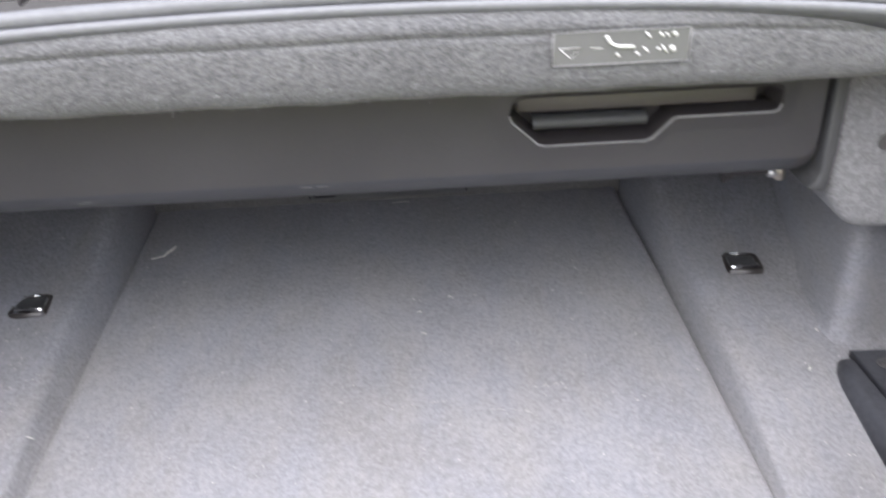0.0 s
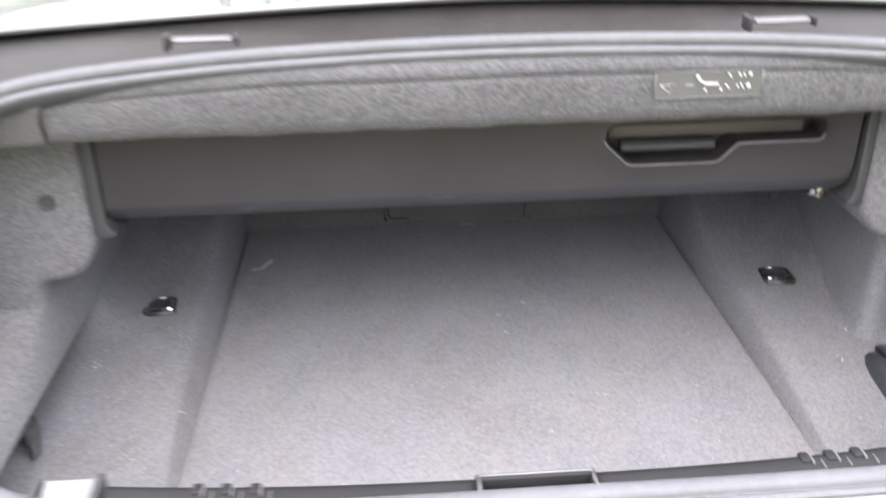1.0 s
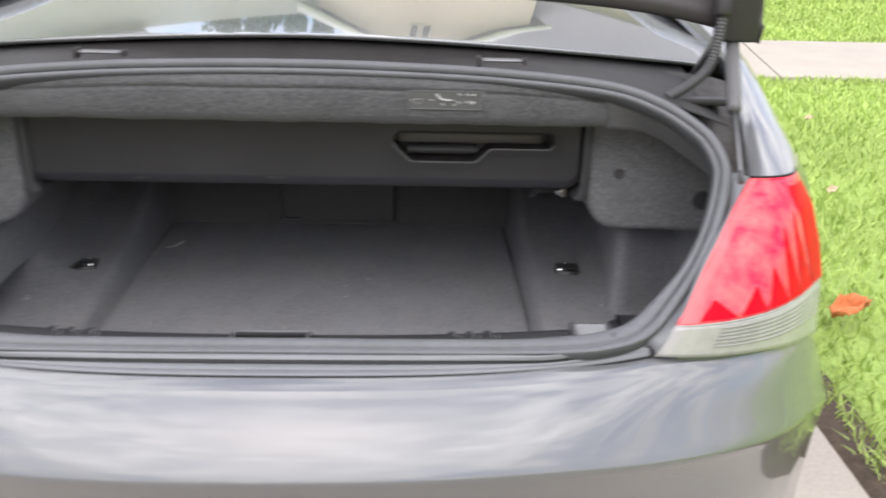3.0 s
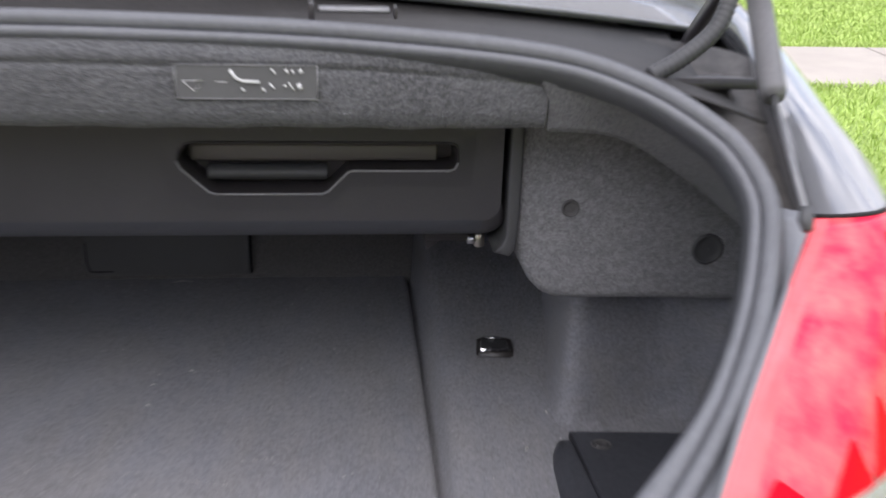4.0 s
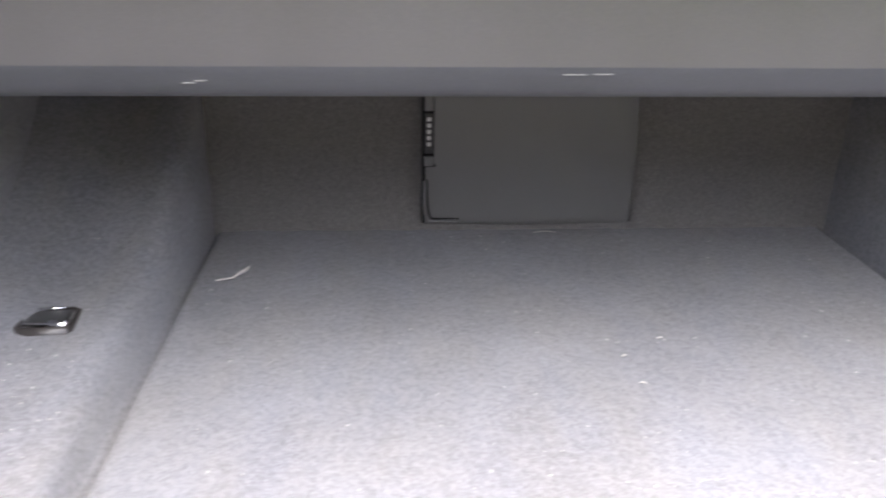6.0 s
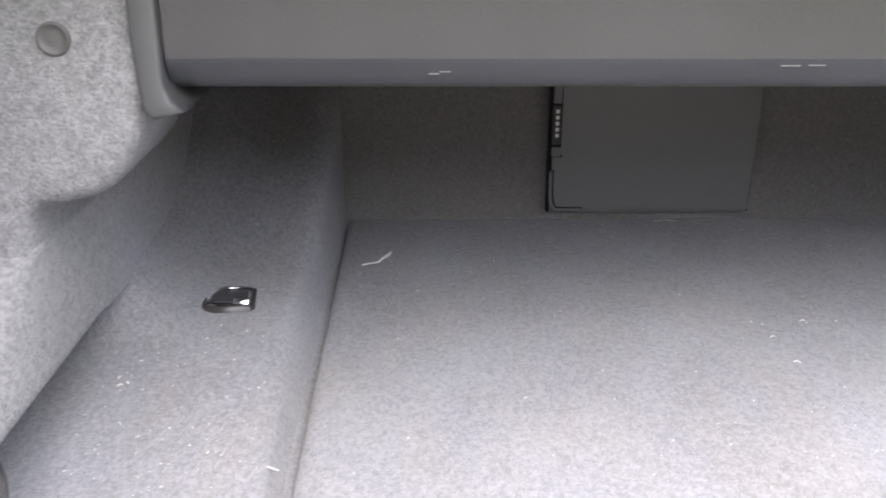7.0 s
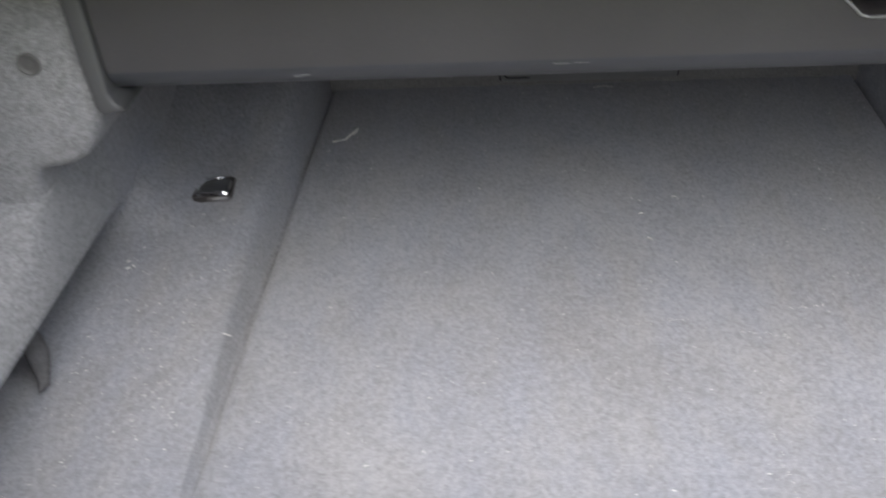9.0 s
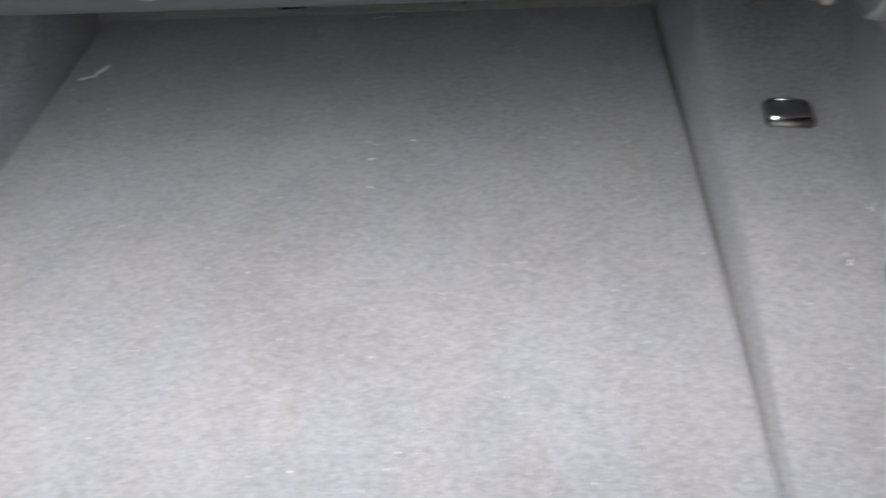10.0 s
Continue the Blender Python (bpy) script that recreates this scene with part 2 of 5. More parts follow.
SILL_BLACK = material("black sill plastic", (0.020, 0.020, 0.021), 0.6, spread=0.25, grain=400, coarse=20, specular=0.25, rough_spread=0.1)
WEBBING = material("dark grey woven webbing", (0.088, 0.086, 0.087), 0.9, spread=0.4, grain=500, coarse=60, bump=0.0008, bump_scale=600, specular=0.2)
CAP_GREY = material("charcoal plastic", (0.080, 0.077, 0.076), 0.55, spread=0.15, grain=300, coarse=30)
# near-black colour laid where gaps between parts lie in shade
DARK_GAP = material("near-black for shaded gaps", (0.012, 0.012, 0.012), 0.9, spread=0.2)
COVER_GREY = material("mid grey plastic", (0.165, 0.164, 0.163), 0.5, spread=0.08, grain=500, coarse=6, bump=0.00015, bump_scale=1200)
RIM_EDGE = material("pale plastic edge", (0.20, 0.198, 0.20), 0.32, spread=0.1, grain=60, coarse=8)
GLASS_DARK = material("dark window glass", (0.03, 0.035, 0.04), 0.05, specular=0.8)


# ---- mesh helpers ----
def finish(bm, name, mat, smooth=True):
    bmesh.ops.recalc_face_normals(bm, faces=bm.faces)
    me = bpy.data.meshes.new(name)
    bm.to_mesh(me)
    bm.free()
    for mm in (mat if isinstance(mat, (list, tuple)) else [mat]):
        me.materials.append(mm)
    if smooth:
        me.polygons.foreach_set("use_smooth", [True] * len(me.polygons))
    return me


def thing(name, base, label, category, group="", kind=""):
    ob = new(name)
    ob.location = base
    ob.empty_display_size = 0.02
    return tagged(ob, label, category, group, kind)


def base_of(ob):
    return Vector(ob.location) if ob.parent is None else Vector((0, 0, 0))


def part(name, bm, mat, parent, label="", smooth=True, solid=0.0, bevel=0.0, offset=-1.0):
    """One mesh object under a thing or a part; the mesh is given in world metres."""
    ob = new(name, finish(bm, name, mat, smooth))
    if parent is not None:
        ob.parent = parent
        ob.matrix_parent_inverse = Matrix.Translation(-base_of(parent))
    if solid:
        md = ob.modifiers.new("thickness", "SOLIDIFY")
        md.thickness, md.offset = solid, offset
    if bevel:
        mb = ob.modifiers.new("soft edges", "BEVEL")
        mb.width, mb.segments, mb.limit_method, mb.angle_limit = bevel, 3, "ANGLE", radians(40)
        mb.harden_normals = False
    if label:
        tagged(ob, label)
    return ob


def single(name, bm, mat, label, category, kind="", group="", **kw):
    ob = part(name, bm, mat, None, **kw)
    return tagged(ob, label, category, group, kind)


def loft(rows, closed=False, bm=None, flip=False):
    """A skin through rows of points, all of one length; closed joins each row's end to its start."""
    bm = bm or bmesh.new()
    vs = [[bm.verts.new(p) for p in r] for r in rows]
    for a, b in zip(vs, vs[1:]):
        n = len(a)
        for i in range(n if closed else n - 1):
            j = (i + 1) % n
            bm.faces.new((a[i], a[j], b[j], b[i]))
    return bm


def tube(points, r, n=10, bm=None, caps=True):
    bm = bm or bmesh.new()
    pts = [Vector(p) for p in points]
    radii = r if isinstance(r, (list, tuple)) else [r] * len(pts)
    up = Vector((0.13, 0.27, 1)).normalized()
    rings = []
    for i, p in enumerate(pts):
        t = (pts[min(i + 1, len(pts) - 1)] - pts[max(i - 1, 0)]).normalized()
        a = t.cross(up)
        a = a.normalized() if a.length > 1e-4 else t.orthogonal().normalized()
        b = t.cross(a)
        rings.append([bm.verts.new(p + (a * math.cos(2 * math.pi * k / n) + b * math.sin(2 * math.pi * k / n)) * radii[i]) for k in range(n)])
    for a, b in zip(rings, rings[1:]):
        for k in range(n):
            bm.faces.new((a[k], a[(k + 1) % n], b[(k + 1) % n], b[k]))
    if caps:
        bm.faces.new(rings[0])
        bm.faces.new(rings[-1])
    return bm


def box(lo, hi, r=0.0, seg=2, bm=None, m=None):
    """A box from corner to corner with rounded edges, turned by m."""
    tmp = bmesh.new()
    bmesh.ops.create_cube(tmp, size=1)
    lo, hi = Vector(lo), Vector(hi)
    for v in tmp.verts:
        v.co = Vector([lo[k] + (v.co[k] + 0.5) * (hi[k] - lo[k]) for k in range(3)])
    if r:
        bmesh.ops.bevel(tmp, geom=list(tmp.edges), offset=r, segments=seg, profile=0.5, affect="EDGES")
    if m is not None:
        tmp.transform(m)
    if bm is None:
        return tmp
    me = bpy.data.meshes.new("tmp")
    tmp.to_mesh(me)
    tmp.free()
    bm.from_mesh(me)
    bpy.data.meshes.remove(me)
    return bm


def prism(outline, lift, r=0.0, seg=3, holes=()):
    """A flat outline (points in space) pushed along lift, its first face's rim rounded."""
    bm = bmesh.new()
    vs = [bm.verts.new(p) for p in outline]
    f = bm.faces.new(vs)
    ext = bmesh.ops.extrude_face_region(bm, geom=[f])
    moved = [g for g in ext["geom"] if isinstance(g, bmesh.types.BMVert)]
    bmesh.ops.translate(bm, verts=moved, vec=Vector(lift))
    if r:
        rim = [e for e in bm.edges if e.verts[0] in vs and e.verts[1] in vs]
        bmesh.ops.bevel(bm, geom=rim, offset=r, segments=seg, profile=0.5, affect="EDGES")
    return bm


def smooth_line(pts, n, closed=False):
    """n points spread evenly along a soft curve through pts."""
    p = [Vector(q) for q in pts]
    k = len(p)
    dense = []
    for i in range(k if closed else k - 1):
        a = p[(i - 1) % k] if closed or i else p[0] * 2 - p[1]
        b, c = p[i], p[(i + 1) % k]
        d = p[(i + 2) % k] if closed or i + 2 < k else c * 2 - b
        for s_ in range(12):
            u = s_ / 12
            dense.append(0.5 * (2 * b + (c - a) * u + (2 * a - 5 * b + 4 * c - d) * u * u + (3 * b - a - 3 * c + d) * u ** 3))
    dense.append(p[0] if closed else p[-1])
    length = [0.0]
    for a, b in zip(dense, dense[1:]):
        length.append(length[-1] + (b - a).length)
    out, j = [], 0
    for i in range(n):
        want = length[-1] * i / (n if closed else n - 1)
        while j < len(dense) - 2 and length[j + 1] < want:
            j += 1
        u = (want - length[j]) / max(1e-9, length[j + 1] - length[j])
        out.append(dense[j].lerp(dense[j + 1], min(1, max(0, u))))
    return out


def mix(a, b, u):
    return a + (b - a) * u


def ease(a, b, x):
    u = min(1, max(0, (x - a) / (b - a)))
    return u * u * (3 - 2 * u)


def mirror(pts, s):
    return [Vector((CX + s * p[0], p[1], p[2])) for p in pts]


CX = -0.007            # the car's middle plane
FLOOR = 0.48           # height of the middle of the load floor

# ---- ground: driveway, lawn, footpath ----
def ground_sheet():
    bm = bmesh.new()
    c = [bm.verts.new(p) for p in ((-400, -400, -0.03), (400, -400, -0.03), (400, 400, -0.03), (-400, 400, -0.03))]
    bm.faces.new(c)
    return single("ground", bm, TURF, "green lawn reaching to the horizon", "lawn", "structure", smooth=False)


ground_sheet()


def path_y(x, far):
    return (5.42 if not far else 7.06) + 0.01 * x


def concrete_slabs():
    drive = thing("driveway", (-1.5, 2.0, 0.0), "pale concrete driveway with cut joints", "driveway", kind="structure")
    for ix in range(4):
        for iy in range(-7, 3 if ix == 0 else 6):
            x0, x1 = 1.22 - 2.3 * (ix + 1), 1.22 - 2.3 * ix
            y0, y1 = -0.9 + 2.45 * iy, -0.9 + 2.45 * (iy + 1)
            if iy == 2 and ix == 0:
                y1 = 5.36
            part("slab", box((x0 + 0.006, y0 + 0.006, -0.12), (x1 - 0.006, y1 - 0.006, 0.0), 0.008), CONCRETE, drive)
    walkway = thing("footpath", (3.0, 6.2, 0.0), "pale concrete footpath across the lawn", "footpath", kind="structure")
    for i in range(1, 9):
        x0, x1 = -0.25 + 1.55 * i, -0.25 + 1.55 * (i + 1)
        out = [(x0 + 0.008, path_y(x0, 0), 0.0), (x1 - 0.008, path_y(x1, 0), 0.0), (x1 + 0.25, path_y(x1, 1), 0.0), (x0 + 0.266, path_y(x0, 1), 0.0)]
        part("slab", prism(out, (0, 0, -0.12), 0.008), CONCRETE, walkway)


concrete_slabs()


def soil_edge():
    rng = random.Random(5)
    rows = []
    for i in range(60):
        y = -3 + 8.3 * i / 59
        w = 0.05 + 0.03 * rng.random()
        rows.append([(1.205, y, -0.02), (1.24, y, -0.008 + 0.01 * rng.random()), (1.24 + w, y, -0.012), (1.30 + w, y, -0.03)])
    single("lawn_edge", loft(rows), SOIL, "dark bare soil along the edge of the concrete", "soil", "structure")


soil_edge()


def grass_blades():
    rng = np.random.default_rng(4)
    n = 120000
    x = 1.27 + (rng.random(n) ** 1.25) * 6.5
    y = -1.0 + rng.random(n) * 13.5
    keep = ~((y > 5.43 + 0.01 * x) & (y < 7.06 + 0.01 * x))
    x, y = x[keep], y[keep]
    n = len(x)
    a = rng.random(n) * 2 * np.pi
    h = 0.03 + 0.04 * rng.random(n)
    w = 0.0018 + 0.0016 * rng.random(n) + 0.0005 * np.maximum(0, y)
    lean = 0.02 + 0.05 * rng.random(n)
    b = rng.random(n) * 2 * np.pi
    z0 = np.full(n, -0.03)
    p0 = np.stack([x - w * np.cos(a), y - w * np.sin(a), z0], 1)
    p1 = np.stack([x + w * np.cos(a), y + w * np.sin(a), z0], 1)
    mx, my = x + lean * 0.35 * np.cos(b), y + lean * 0.35 * np.sin(b)
    p2 = np.stack([mx + 0.8 * w * np.cos(a), my + 0.8 * w * np.sin(a), z0 + 0.62 * h], 1)
    p3 = np.stack([mx - 0.8 * w * np.cos(a), my - 0.8 * w * np.sin(a), z0 + 0.62 * h], 1)
    p4 = np.stack([x + lean * np.cos(b), y + lean * np.sin(b), z0 + h], 1)
    verts = np.stack([p0, p1, p2, p3, p4], 1).reshape(-1, 3)
    i = np.arange(n) * 5
    faces = [(k, k + 1, k + 2, k + 3) for k in i.tolist()] + [(k + 3, k + 2, k + 4) for k in i.tolist()]
    me = bpy.data.meshes.new("grass")
    me.from_pydata(verts.tolist(), [], faces)
    me.materials.append(GRASS)
    tagged(new("grass", me), "bright green uncut lawn grass beside the driveway", "grass", kind="stuff")


grass_blades()


def dry_leaf(name, at, size, turn, mat, label):
    """A dry leaf with a midrib fold, crumpled, with an uneven edge."""
    rng = random.Random(int(1000 * at[0]))
    rows = []
    for i in range(13):
        u = i / 12
        half = size * 0.25 * math.sin(math.pi * min(1, 0.10 + u * 0.84)) ** 0.55
        row = []
        for k in range(-4, 5):
            edge = 1 + (rng.random() - 0.5) * (0.45 if abs(k) == 4 else 0.05)
            row.append((size * (u - 0.5) + size * 0.02 * rng.gauss(0, 1), half * edge * k / 4, size * (0.17 * (abs(k) / 4) ** 1.5 + 0.09 * math.sin(7 * u + k) + 0.03 * rng.gauss(0, 1))))
        rows.append(row)
    bm = loft(rows)
    bm.transform(pose(*at, 8, -6, turn))
    return single(name, bm, mat, label, "leaf", solid=0.002)


dry_leaf("dry_leaf", (1.565, 1.515, 0.035), 0.15, 20, LEAF, "curled orange dry leaf lying on the grass")
for lx, ly, ls, lt in ((2.05, 2.75, 0.07, 40), (1.75, 2.3, 0.05, 100), (1.45, 0.72, 0.07, 200), (1.52, 0.98, 0.05, 310), (2.5, 4.1, 0.06, 30),
                       (3.2, 8.6, 0.07, 80), (2.2, 1.9, 0.04, 10), (1.38, 0.55, 0.06, 70), (2.9, 3.5, 0.05, 150)):
    dry_leaf("dry_leaf", (lx, ly, 0.025), ls, lt, STRAW_LEAF, "small pale dry leaf caught in the grass")


# ---- houses and hedge round the driveway, seen mirrored in the paint ----
def house_ahead():
    h = thing("house", (3.0, 18.0, -0.03), "beige gabled house with white trim and grey roof", "house", "houses along the street")
    y0, y1, cx = 17.0, 26.0, 0.75
    part("wall", box((cx + 2.32, y0 + 1.5, -0.03), (12.0, y1, 3.3)), STUCCO, h, smooth=False)
    gable = [(cx - 2.3, y0, -0.03), (cx + 2.3, y0, -0.03), (cx + 2.3, y0, 4.05), (cx, y0, 5.66), (cx - 2.3, y0, 4.05)]
    part("gable", prism(gable, (0, 3.0, 0)), STUCCO, h, smooth=False)
    part("side_wing", box((-9.0, y0 + 0.2, -0.03), (cx - 2.32, y0 + 4.0, 4.28)), SIDING_GREY, h, smooth=False)
    for s_ in (-1, 1):
        part("rake_board", loft([[(cx, y0 - 0.3, 5.99), (cx, y0 - 0.3, 5.73)], [(cx + s_ * 2.75, y0 - 0.3, 4.065), (cx + s_ * 2.75, y0 - 0.3, 3.805)]]), WHITE_TRIM, h, solid=0.06)
        part("roof", loft([[(cx, y0 - 0.28, 6.0), (cx, y1, 6.0)], [(cx + s_ * 2.8, y0 - 0.28, 4.055), (cx + s_ * 2.8, y1, 4.055)]]), ROOFING, h, solid=0.1, smooth=False)
    part("roof", loft([[(cx + 1.0, y0 + 1.0, 3.1), (12.5, y0 + 1.0, 3.1)], [(cx + 1.0, y0 + 6.2, 7.6), (12.5, y0 + 6.2, 7.6)]]), ROOFING, h, solid=0.1, smooth=False)
    part("wing_roof", loft([[(-9.3, y0 - 0.1, 4.22), (-5.4, y0 - 0.1, 4.22)], [(-9.3, y0 + 4.2, 7.0), (-5.4, y0 + 4.2, 7.0)]]), ROOFING, h, solid=0.1, smooth=False)
    for x0 in (cx - 0.23, cx + 0.04):
        win = part("window", box((x0, y0 - 0.06, 4.55), (x0 + 0.19, y0 - 0.002, 5.0), 0.02), WHITE_TRIM, h)
        part("pane", box((x0 + 0.02, y0 - 0.075, 4.57), (x0 + 0.17, y0 - 0.062, 4.98)), GLASS_DARK, win, smooth=False)
    for x0 in (5.0, 8.0):
        win = part("window", box((x0, y0 + 1.42, 1.0), (x0 + 1.6, y0 + 1.496, 2.5), 0.02), WHITE_TRIM, h)
        part("pane", box((x0 + 0.08, y0 + 1.40, 1.08), (x0 + 1.52, y0 + 1.418, 2.42)), GLASS_DARK, win, smooth=False)
    part("garage_door", box((cx - 1.7, y0 - 0.05, -0.03), (cx + 1.7, y0 - 0.003, 2.3), 0.02), WHITE_TRIM, h)


house_ahead()


def house_across(x0, x1, yf, eave, ridge):
    """A plain two-storey house added over the street, out of view, facing the driveway."""
    h = thing("house", ((x0 + x1) / 2, yf, -0.03), "tan two-storey house added out of view to block low sky, seen only as a reflection", "house", "houses along the street")
    part("wall", box((x0, yf - 9.0, -0.03), (x1, yf, eave)), TAN_SIDING, h, smooth=False)
    for s_ in (0, 1):
        y_low = yf + 0.5 if s_ else yf - 9.5
        part("roof", loft([[(x0 - 0.4, y_low, eave - 0.1), (x1 + 0.4, y_low, eave - 0.1)], [(x0 - 0.4, yf - 4.5, ridge), (x1 + 0.4, yf - 4.5, ridge)]]), ROOFING, h, solid=0.12, smooth=False)
    for xg in (x0, x1):
        part("gable", prism([(xg, yf - 9.0, eave), (xg, yf, eave), (xg, yf - 4.5, ridge - 0.1)], (0.06 if xg == x0 else -0.06, 0, 0)), TAN_SIDING, h, smooth=False)
    n = int((x1 - x0) / 2.6)
    for level in (0.9, 3.6):
        for k in range(n):
            xw = x0 + (k + 0.5) * (x1 - x0) / n
            if level < 1 and k == n // 2:
                part("door", box((xw - 0.5, yf + 0.002, 0.0), (xw + 0.5, yf + 0.05, 2.1), 0.02), WHITE_TRIM, h)
                continue
            win = part("window", box((xw - 0.6, yf + 0.002, level), (xw + 0.6, yf + 0.07, level + 1.4), 0.02), WHITE_TRIM, h)
            part("pane", box((xw - 0.52, yf + 0.072, level + 0.08), (xw + 0.52, yf + 0.084, level + 1.32)), GLASS_DARK, win, smooth=False)


# added behind the camera; height and tone set to cut low sky light
house_across(-21.0, -5.5, -19.0, 5.8, 8.7)
house_across(-3.0, 11.5, -19.5, 5.8, 8.9)
house_across(14.5, 29.0, -19.0, 5.8, 8.6)


def leaf_mass(name, lo, hi, n, seed, label, category):
    rng = np.random.default_rng(seed)
    lo, hi = np.array(lo), np.array(hi)
    c = rng.random((n, 3))
    bulge = 0.75 + 0.25 * np.sin(c[:, 0] * 17) * np.cos(c[:, 0] * 41 + 1)
    c[:, 2] *= bulge
    p = lo + c * (hi - lo)
    d = rng.normal(size=(n, 3))
    d /= np.linalg.norm(d, axis=1)[:, None]
    e = np.cross(d, rng.normal(size=(n, 3)))
    e /= np.linalg.norm(e, axis=1)[:, None]
    s_ = 0.10 + 0.08 * rng.random((n, 1))
    v = np.stack([p - d * s_, p + e * s_ * 0.5, p + d * s_, p - e * s_ * 0.5], 1).reshape(-1, 3)
    me = bpy.data.meshes.new(name)
    me.from_pydata(v.tolist(), [], [(k, k + 1, k + 2, k + 3) for k in range(0, 4 * n, 4)])
    me.materials.append(FOLIAGE)
    return tagged(new(name, me), label, category, kind="stuff")


leaf_mass("hedge", (-5.2, 21.3, 0.0), (-1.6, 22.6, 7.6), 14000, 8, "dense green hedge trees beside the house", "hedge")

# ---- the opening's rim: one closed line, from which seal, trim and flange are drawn ----
RIM_HALF = [(0.0, -0.025), (0.2, -0.025), (0.37, -0.021), (0.44, -0.008), (0.488, 0.013), (0.53, 0.046), (0.575, 0.088), (0.61, 0.135),
            (0.635, 0.185), (0.646, 0.225), (0.636, 0.262), (0.612, 0.29), (0.56, 0.324), (0.48, 0.35), (0.32, 0.366), (0.15, 0.373), (0.0, 0.375)]


def rim_height(y):
    return 0.70 + 0.806 * y if y > 0.0424 else 0.707 + 5.98 * max(0.0, y + 0.025) ** 2


rim_loop = [(CX + x, y, rim_height(y)) for x, y in RIM_HALF] + [(CX - x, y, rim_height(y)) for x, y in reversed(RIM_HALF[1:-1])]
RIM = smooth_line(rim_loop, 220, True)
RIM_IN, RIM_UP = [], []
for i, p in enumerate(RIM):
    t = (RIM[(i + 1) % 220] - RIM[i - 1]).normalized()
    up = Vector((0, -0.15, 1)).lerp(Vector((0, -0.806, 1)), ease(-0.02, 0.10, p.y)).normalized()
    RIM_UP.append(up)
    RIM_IN.append(up.cross(t).normalized())
if (RIM[0] + RIM_IN[0] * 0.1).y < RIM[0].y:
    RIM_IN = [-v for v in RIM_IN]


def rim(i, a, b):
    """A point a metres in from the rim line and b above its plane."""
    return RIM[i % 220] + RIM_IN[i % 220] * a + RIM_UP[i % 220] * b


# ---- car ----
car = thing("car", (CX, 1.0, 0.0), "grey metallic convertible with its boot lid raised, parked on a driveway", "car")


def weather_seal():
    def lobes(c1, r1, lift1, c2, r2, lift2):
        out = []
        for k in range(11):
            a = math.pi * (1.12 - 1.2 * k / 10)
            out.append((c1 + r1 * math.cos(a), r1 * math.sin(a) + lift1))
        for k in range(9):
            a = math.pi * (0.95 - 1.1 * k / 8)
            out.append((c2 + r2 * math.cos(a), r2 * math.sin(a) + lift2))
        return out + [(0.030, -0.02), (0.0, -0.02)]
    side_lobes, tail_lobes = lobes(0.009, 0.009, 0.002, 0.0235, 0.006, -0.001), lobes(0.0045, 0.0045, 0.0, 0.0195, 0.0095, 0.002)
    rows = []
    for i in range(221):
        f = ease(-0.02, 0.12, RIM[i % 220].y)
        ka, kb, off = mix(0.95, 0.82, f), mix(0.62, 0.9, f), mix(-0.0035, 0.0055, f)
        ka += 0.28 * ease(0.28, 0.41, abs(RIM[i % 220].x)) * (1 - ease(0.0, 0.10, RIM[i % 220].y))
        rows.append([rim(i, mix(p[0], q[0], f) * ka + off, mix(p[1], q[1], f) * kb) for p, q in zip(tail_lobes, side_lobes)])
    part("weather_seal", loft(rows, closed=True), RUBBER, car, "dark double-lipped rubber seal round the boot opening")


weather_seal()


def bumper_y(x):
    """How far forward the tail's outline lies at x from the middle."""
    x = abs(x)
    return 0.30 * x * x + 0.14 * (x / 0.8) ** 5


def outline_curve(inset, n=46):
    """The tail's outline from the left flank to the right one, as (x, y), set in by inset."""
    half = []
    for k in range(n // 2 + 1):
        half.append((0.80 * k / (n // 2), -0.182 + bumper_y(0.80 * k / (n // 2))))
    half += [(0.852, 0.212), (0.884, 0.295), (0.902, 0.44), (0.905, 0.62), (0.907, 0.9), (0.905, 1.3), (0.905, 1.9)]
    pts = [Vector((x, y, 0)) for x, y in half]
    out = []
    for i, p in enumerate(pts):
        t = (pts[min(i + 1, len(pts) - 1)] - pts[max(i - 1, 0)]).normalized()
        if i == 0:
            t = Vector((1, 0, 0))
        out.append(p + Vector((-t.y, t.x, 0)) * inset)
    return out


LAMP_IN = [(0.497, 0.004, 0.688), (0.522, 0.010, 0.731), (0.570, 0.082, 0.786), (0.622, 0.155, 0.832), (0.671, 0.222, 0.869)]
LAMP_OUT = [(0.842, 0.27, 0.607), (0.834, 0.272, 0.690), (0.822, 0.281, 0.750), (0.803, 0.288, 0.810), (0.768, 0.292, 0.866)]


def lamp_point(u, v, lift=0.0):
    a, b = Vector(), Vector()
    k = min(3, int(v * 4))
    f = v * 4 - k
    a = Vector(LAMP_IN[k]).lerp(Vector(LAMP_IN[k + 1]), f)
    b = Vector(LAMP_OUT[k]).lerp(Vector(LAMP_OUT[k + 1]), f)
    p = a.lerp(b, u)
    bow = math.sin(math.pi * u ** 0.8)
    out = Vector((0.55, -0.8, 0.12)).normalized()
    return p + out * (0.05 * bow * (1 - 0.35 * v) + lift)


def lamp_foot(x):
    """The lamp's lower edge at x: y and z."""
    best = min((lamp_point(k / 60, 0.0) for k in range(61)), key=lambda q: abs(q.x - x))
    return best.y, best.z


FOOT = [lamp_point(k / 40, 0.0) for k in range(41)]


